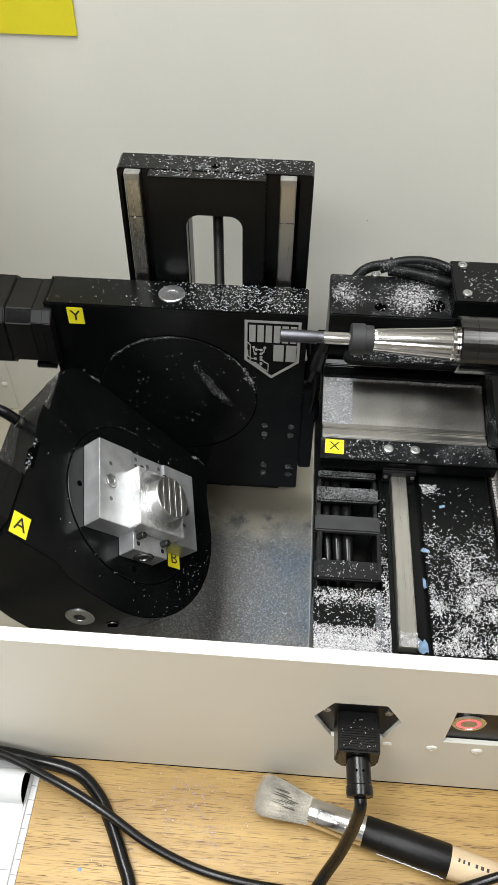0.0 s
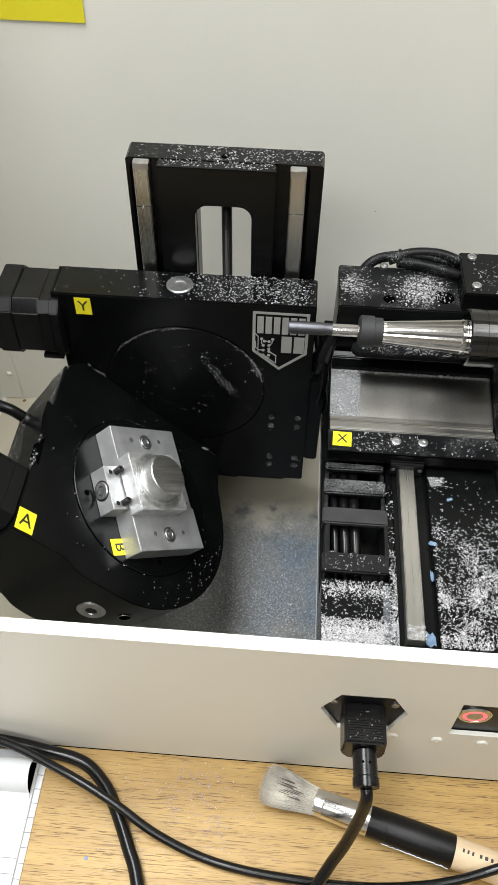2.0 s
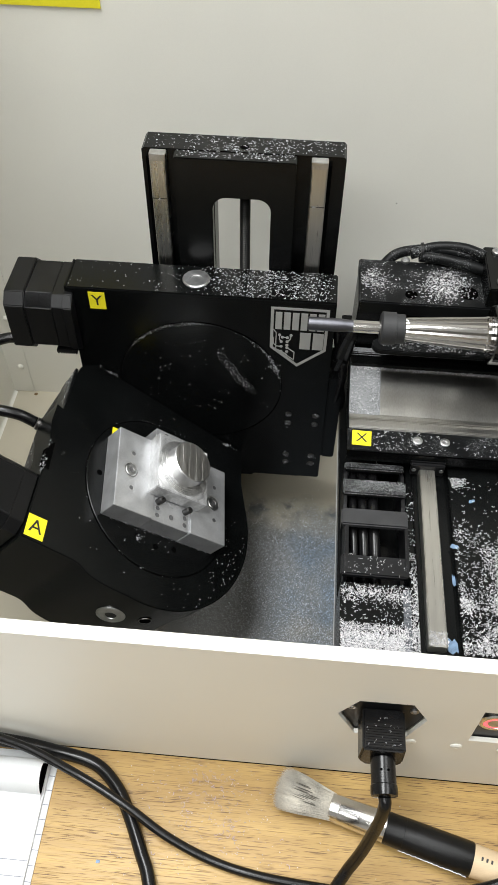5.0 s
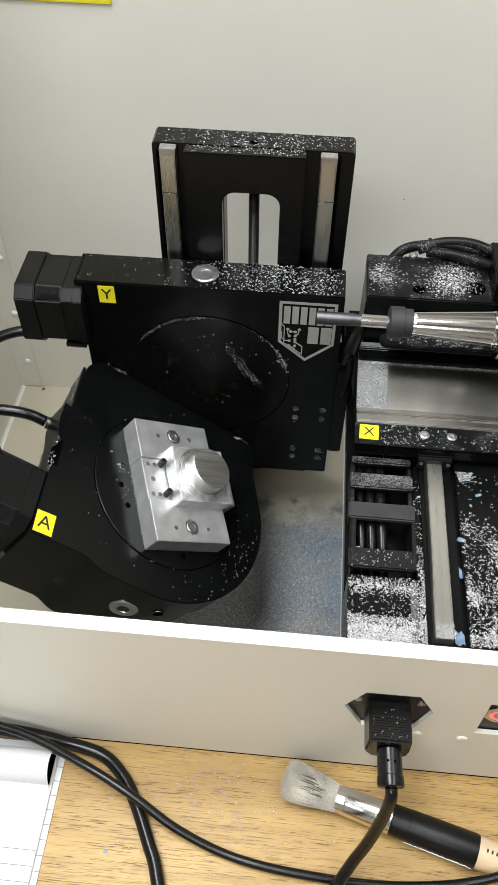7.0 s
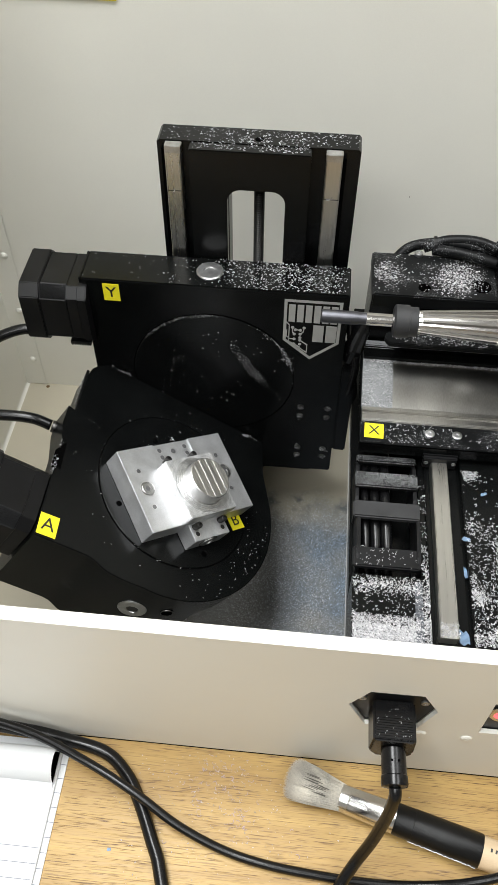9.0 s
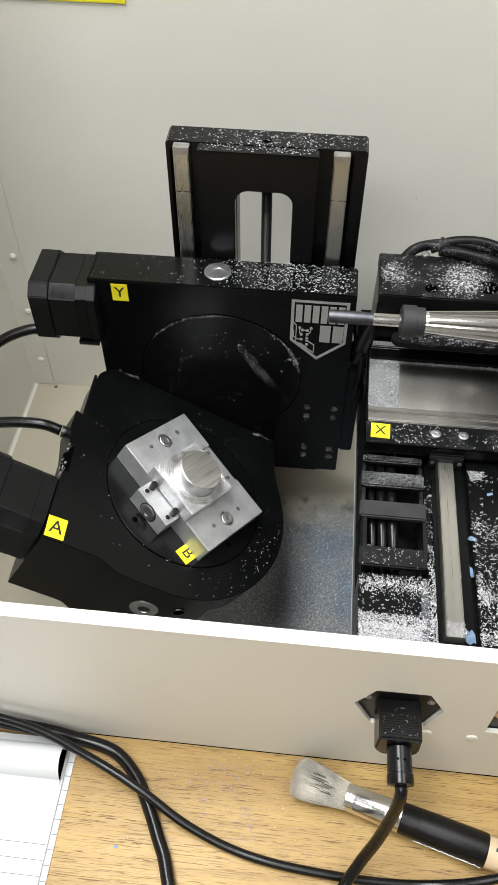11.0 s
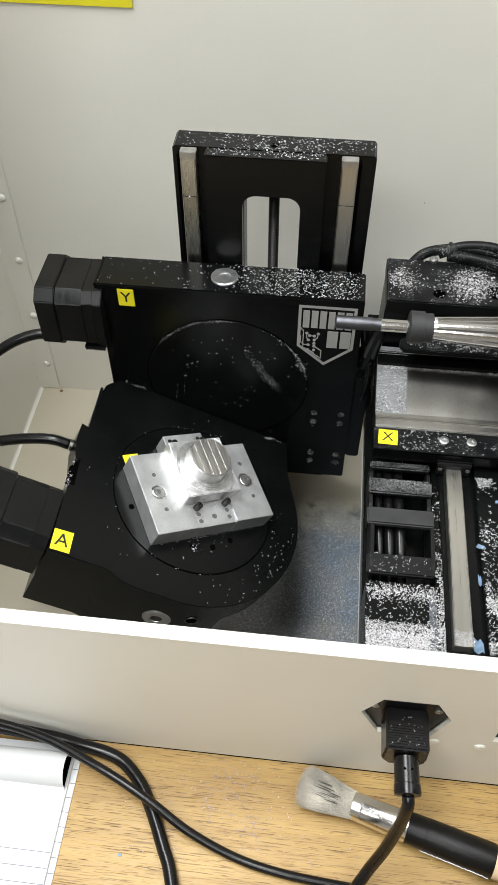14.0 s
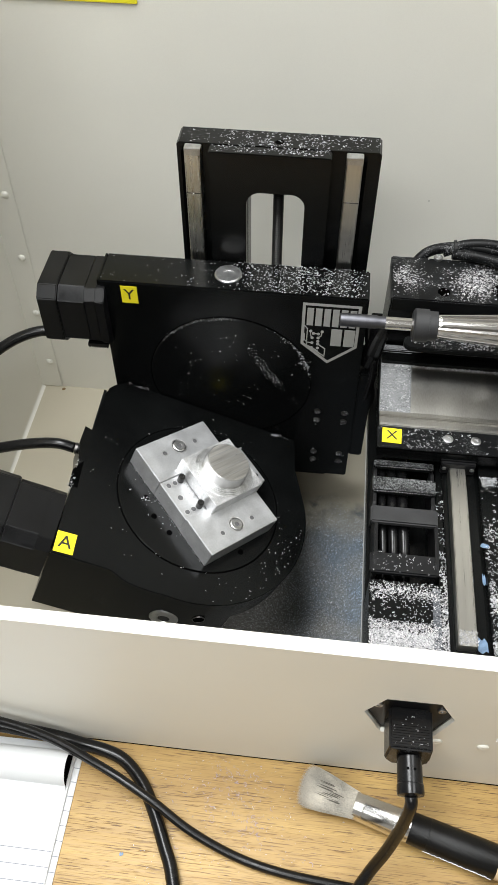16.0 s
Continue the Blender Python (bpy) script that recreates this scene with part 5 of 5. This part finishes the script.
chip_field("chain_chips", "bright chips on the chain end", 60, on_rect(-0.004, 0.032, 0.0575, 0.070, 0.167), 20, size=(0.0005, 0.0011))


def flank_spot(rng):
    z = -0.030 - 0.062 * rng.random() ** 1.3
    return (-0.0798 - 0.16 * (z + 0.0285), rng.uniform(0.116, 0.179), z), (-1, 0, -0.16)


chip_field("flank_chips", "bright chips on the rotary table side plate", 300, flank_spot, 41, size=(0.0006, 0.0016), parent=table)


def disc_spot(rng):
    pick = rng.random()
    if pick < 0.45:
        a = radians(rng.choice((rng.gauss(112, 16), rng.gauss(35, 14), rng.gauss(26, 9))))
        r = 0.0546 + rng.gauss(0, 0.0005)
        x, z = DISC_X + r * math.cos(a), DISC_Z + r * math.sin(a)
    elif pick < 0.75:
        k = rng.random()
        x, z = -0.0905 + 0.0175 * k + 0.004 * k * k + rng.gauss(0, 0.0016), 0.2065 - 0.037 * k + rng.gauss(0, 0.0018)
    elif pick < 0.85:
        x, z = -0.0545 + rng.gauss(0, 0.0018), 0.1935 + rng.gauss(0, 0.0022)
    else:
        x, z = rng.uniform(-0.14, -0.055), rng.uniform(0.15, 0.215)
    return (x, PLATE_Y - 0.0012, z), (0, -1, 0)


chip_field("disc_chips", "bright chips clinging to the carriage disc edge", 340, disc_spot, 21, size=(0.0003, 0.0009))
chip_field("screw_chips", "bright chips caught in the plate screws", 110, lambda rng: ((rng.choice((-0.0425, -0.0235)) + rng.gauss(0, 0.0012), PLATE_Y - 0.0006, rng.choice((0.148, 0.139, 0.1035, 0.0945)) + rng.gauss(0, 0.0014)), (0, -1, 0)), 29, size=(0.0003, 0.0009))
def table_spot(rng):
    pick = rng.random()
    if pick < 0.55:
        a, r = radians(rng.gauss(-30, 22)), rng.uniform(0.057, 0.076)
    elif pick < 0.8:
        a, r = rng.uniform(0, 6.283), 0.0558 + rng.gauss(0, 0.0004)
    else:
        a, r = radians(rng.uniform(60, 260)), rng.uniform(0.057, 0.075)
    return (r * math.cos(a), TABLE_Y + r * math.sin(a), TOP + 0.0003), UP


def edge_spot(rng):
    """Chips caught along the back edge of the housing and round its side opening."""
    pick = rng.random()
    if pick < 0.3:
        return (0.049 + rng.gauss(0, 0.0028), 0.1905 + rng.gauss(0, 0.0007), TOP + 0.0003), UP
    if pick < 0.5:
        return (rng.uniform(-0.066, -0.050), 0.1912 + rng.gauss(0, 0.0006), TOP + 0.0003), UP
    return (-0.0822 + rng.gauss(0, 0.0007), rng.uniform(0.090, 0.116), TOP + 0.0005), UP


def vise_spot(rng):
    pick = rng.random()
    if pick < 0.45:
        return (rng.uniform(-0.042, 0.042), VW + 0.0003, 0.0008 + abs(rng.gauss(0, 0.0012))), (0, 1, 0)
    if pick < 0.62:
        return (rng.gauss(0.004, 0.016), VW + 0.0002, rng.uniform(0.001, VH - 0.002)), (0, 1, 0)
    if pick < 0.72:
        return (0.0140 + rng.gauss(0, 0.0016), 0.0345 + rng.gauss(0, 0.0020), 0.0008), UP
    if pick < 0.78:
        return (rng.uniform(-0.02, 0.03), VW + rng.uniform(0.001, 0.012), 0.0008), UP
    return (rng.gauss(0, 0.006), 0.0135 + rng.gauss(0, 0.0007), VH - 0.0010), UP


chip_field("table_chips", "few bright chips scattered on the rotary table", 115, table_spot, 22, size=(0.0003, 0.0007), parent=table)
chip_field("edge_chips", "bright chips caught along the table edges", 70, edge_spot, 61, size=(0.0004, 0.0011), parent=table)
chip_field("vise_chips", "bright chips sticking to the vise", 210, vise_spot, 25, size=(0.0003, 0.0009), parent=vise)
chip_field("cover_chips", "bright chips on the black cover box", 90, on_rect(0.079, 0.112, 0.2105, 0.2515, 0.2565, lumps([(0.098, 0.222, 0.010), (0.09, 0.23, 0.006)], 0.05)), 51, size=(0.0005, 0.0012))
chip_field("rail_chips", "few bright chips on the column rails", 26, lambda rng: ((rng.choice((-0.1272, -0.0344)) + rng.gauss(0, 0.0018), COL_Y0 - 0.0020, rng.choice((0.2968, 0.2968, 0.2945, 0.255)) + rng.gauss(0, 0.0012)), (0, -1, 0)), 52, size=(0.0003, 0.0009))
chip_field("plug_specks", "pale specks of dust on the plug", 30, on_rect(0.016, 0.036, -0.019, -0.002, 0.1078), 26, size=(0.0003, 0.0007))
chip_field("desk_dust", "pale dust crumbs on the oak desk", 420, on_rect(-0.15, 0.06, -0.09, -0.003, 0.0, lumps([(-0.08, -0.03, 0.03)], 0.1)), 23, size=(0.0003, 0.0008))
chip_field("lilac_flakes", "lilac dust smears on the oak desk", 110, on_rect(-0.12, -0.02, -0.08, -0.006, 0.0, lumps([(-0.085, -0.012, 0.006), (-0.07, -0.018, 0.007), (-0.092, -0.03, 0.007), (-0.06, -0.045, 0.007)], 0.02)), 24, LILAC, size=(0.0012, 0.0024))


def flake(x, y, z, w, d, turn, label):
    ob = link(prism([(-w, -d * 0.6), (-w * 0.3, -d), (w * 0.5, -d * 0.7), (w * 0.8, -d * 0.9), (w, d * 0.2), (w * 0.6, d * 0.8), (w * 0.1, d * 0.5), (-w * 0.5, d), (-w * 0.8, d * 0.3)], 0, 0.0004, pose(x, y, z, 0, 0, turn), 0), "blue_flake", BLUE, None, label)
    return tagged(ob, category="flake", group="blue flakes")


for x, y, z, w, d, a in ((0.0735, 0.113, BED, 0.0022, 0.0011, 25), (0.0605, 0.079, BED, 0.0026, 0.0016, -10), (0.0592, 0.058, BED - 0.003, 0.001, 0.004, 4), (0.0555, 0.017, BED - 0.003, 0.003, 0.005, 8), (-0.144, -0.0705, 0.0, 0.0014, 0.0012, 10)):
    flake(x, y, z, w, d, a, "small blue plastic flake lying among dust")


# ---- moving things ----
def tilt(t):
    return 49.2 - 1.72 * t


def turn(t):
    return -15.0 + 37.45 * t


def motions():
    times = [k * 0.5 for k in range(33)]
    walk(table, [(t, pose(AXIS.x, 0, AXIS.z, 0, tilt(t), 0)) for t in times])
    walk(platter, [(t, pose(0, TABLE_Y, TOP, 0, 0, -turn(t))) for t in times])
    for held in (vise, work):
        walk(held, [(t, pose(AXIS.x, 0, AXIS.z, 0, tilt(t), 0) @ pose(0, TABLE_Y, TOP, 0, 0, -turn(t))) for t in [k * 0.25 for k in range(65)]])


motions()
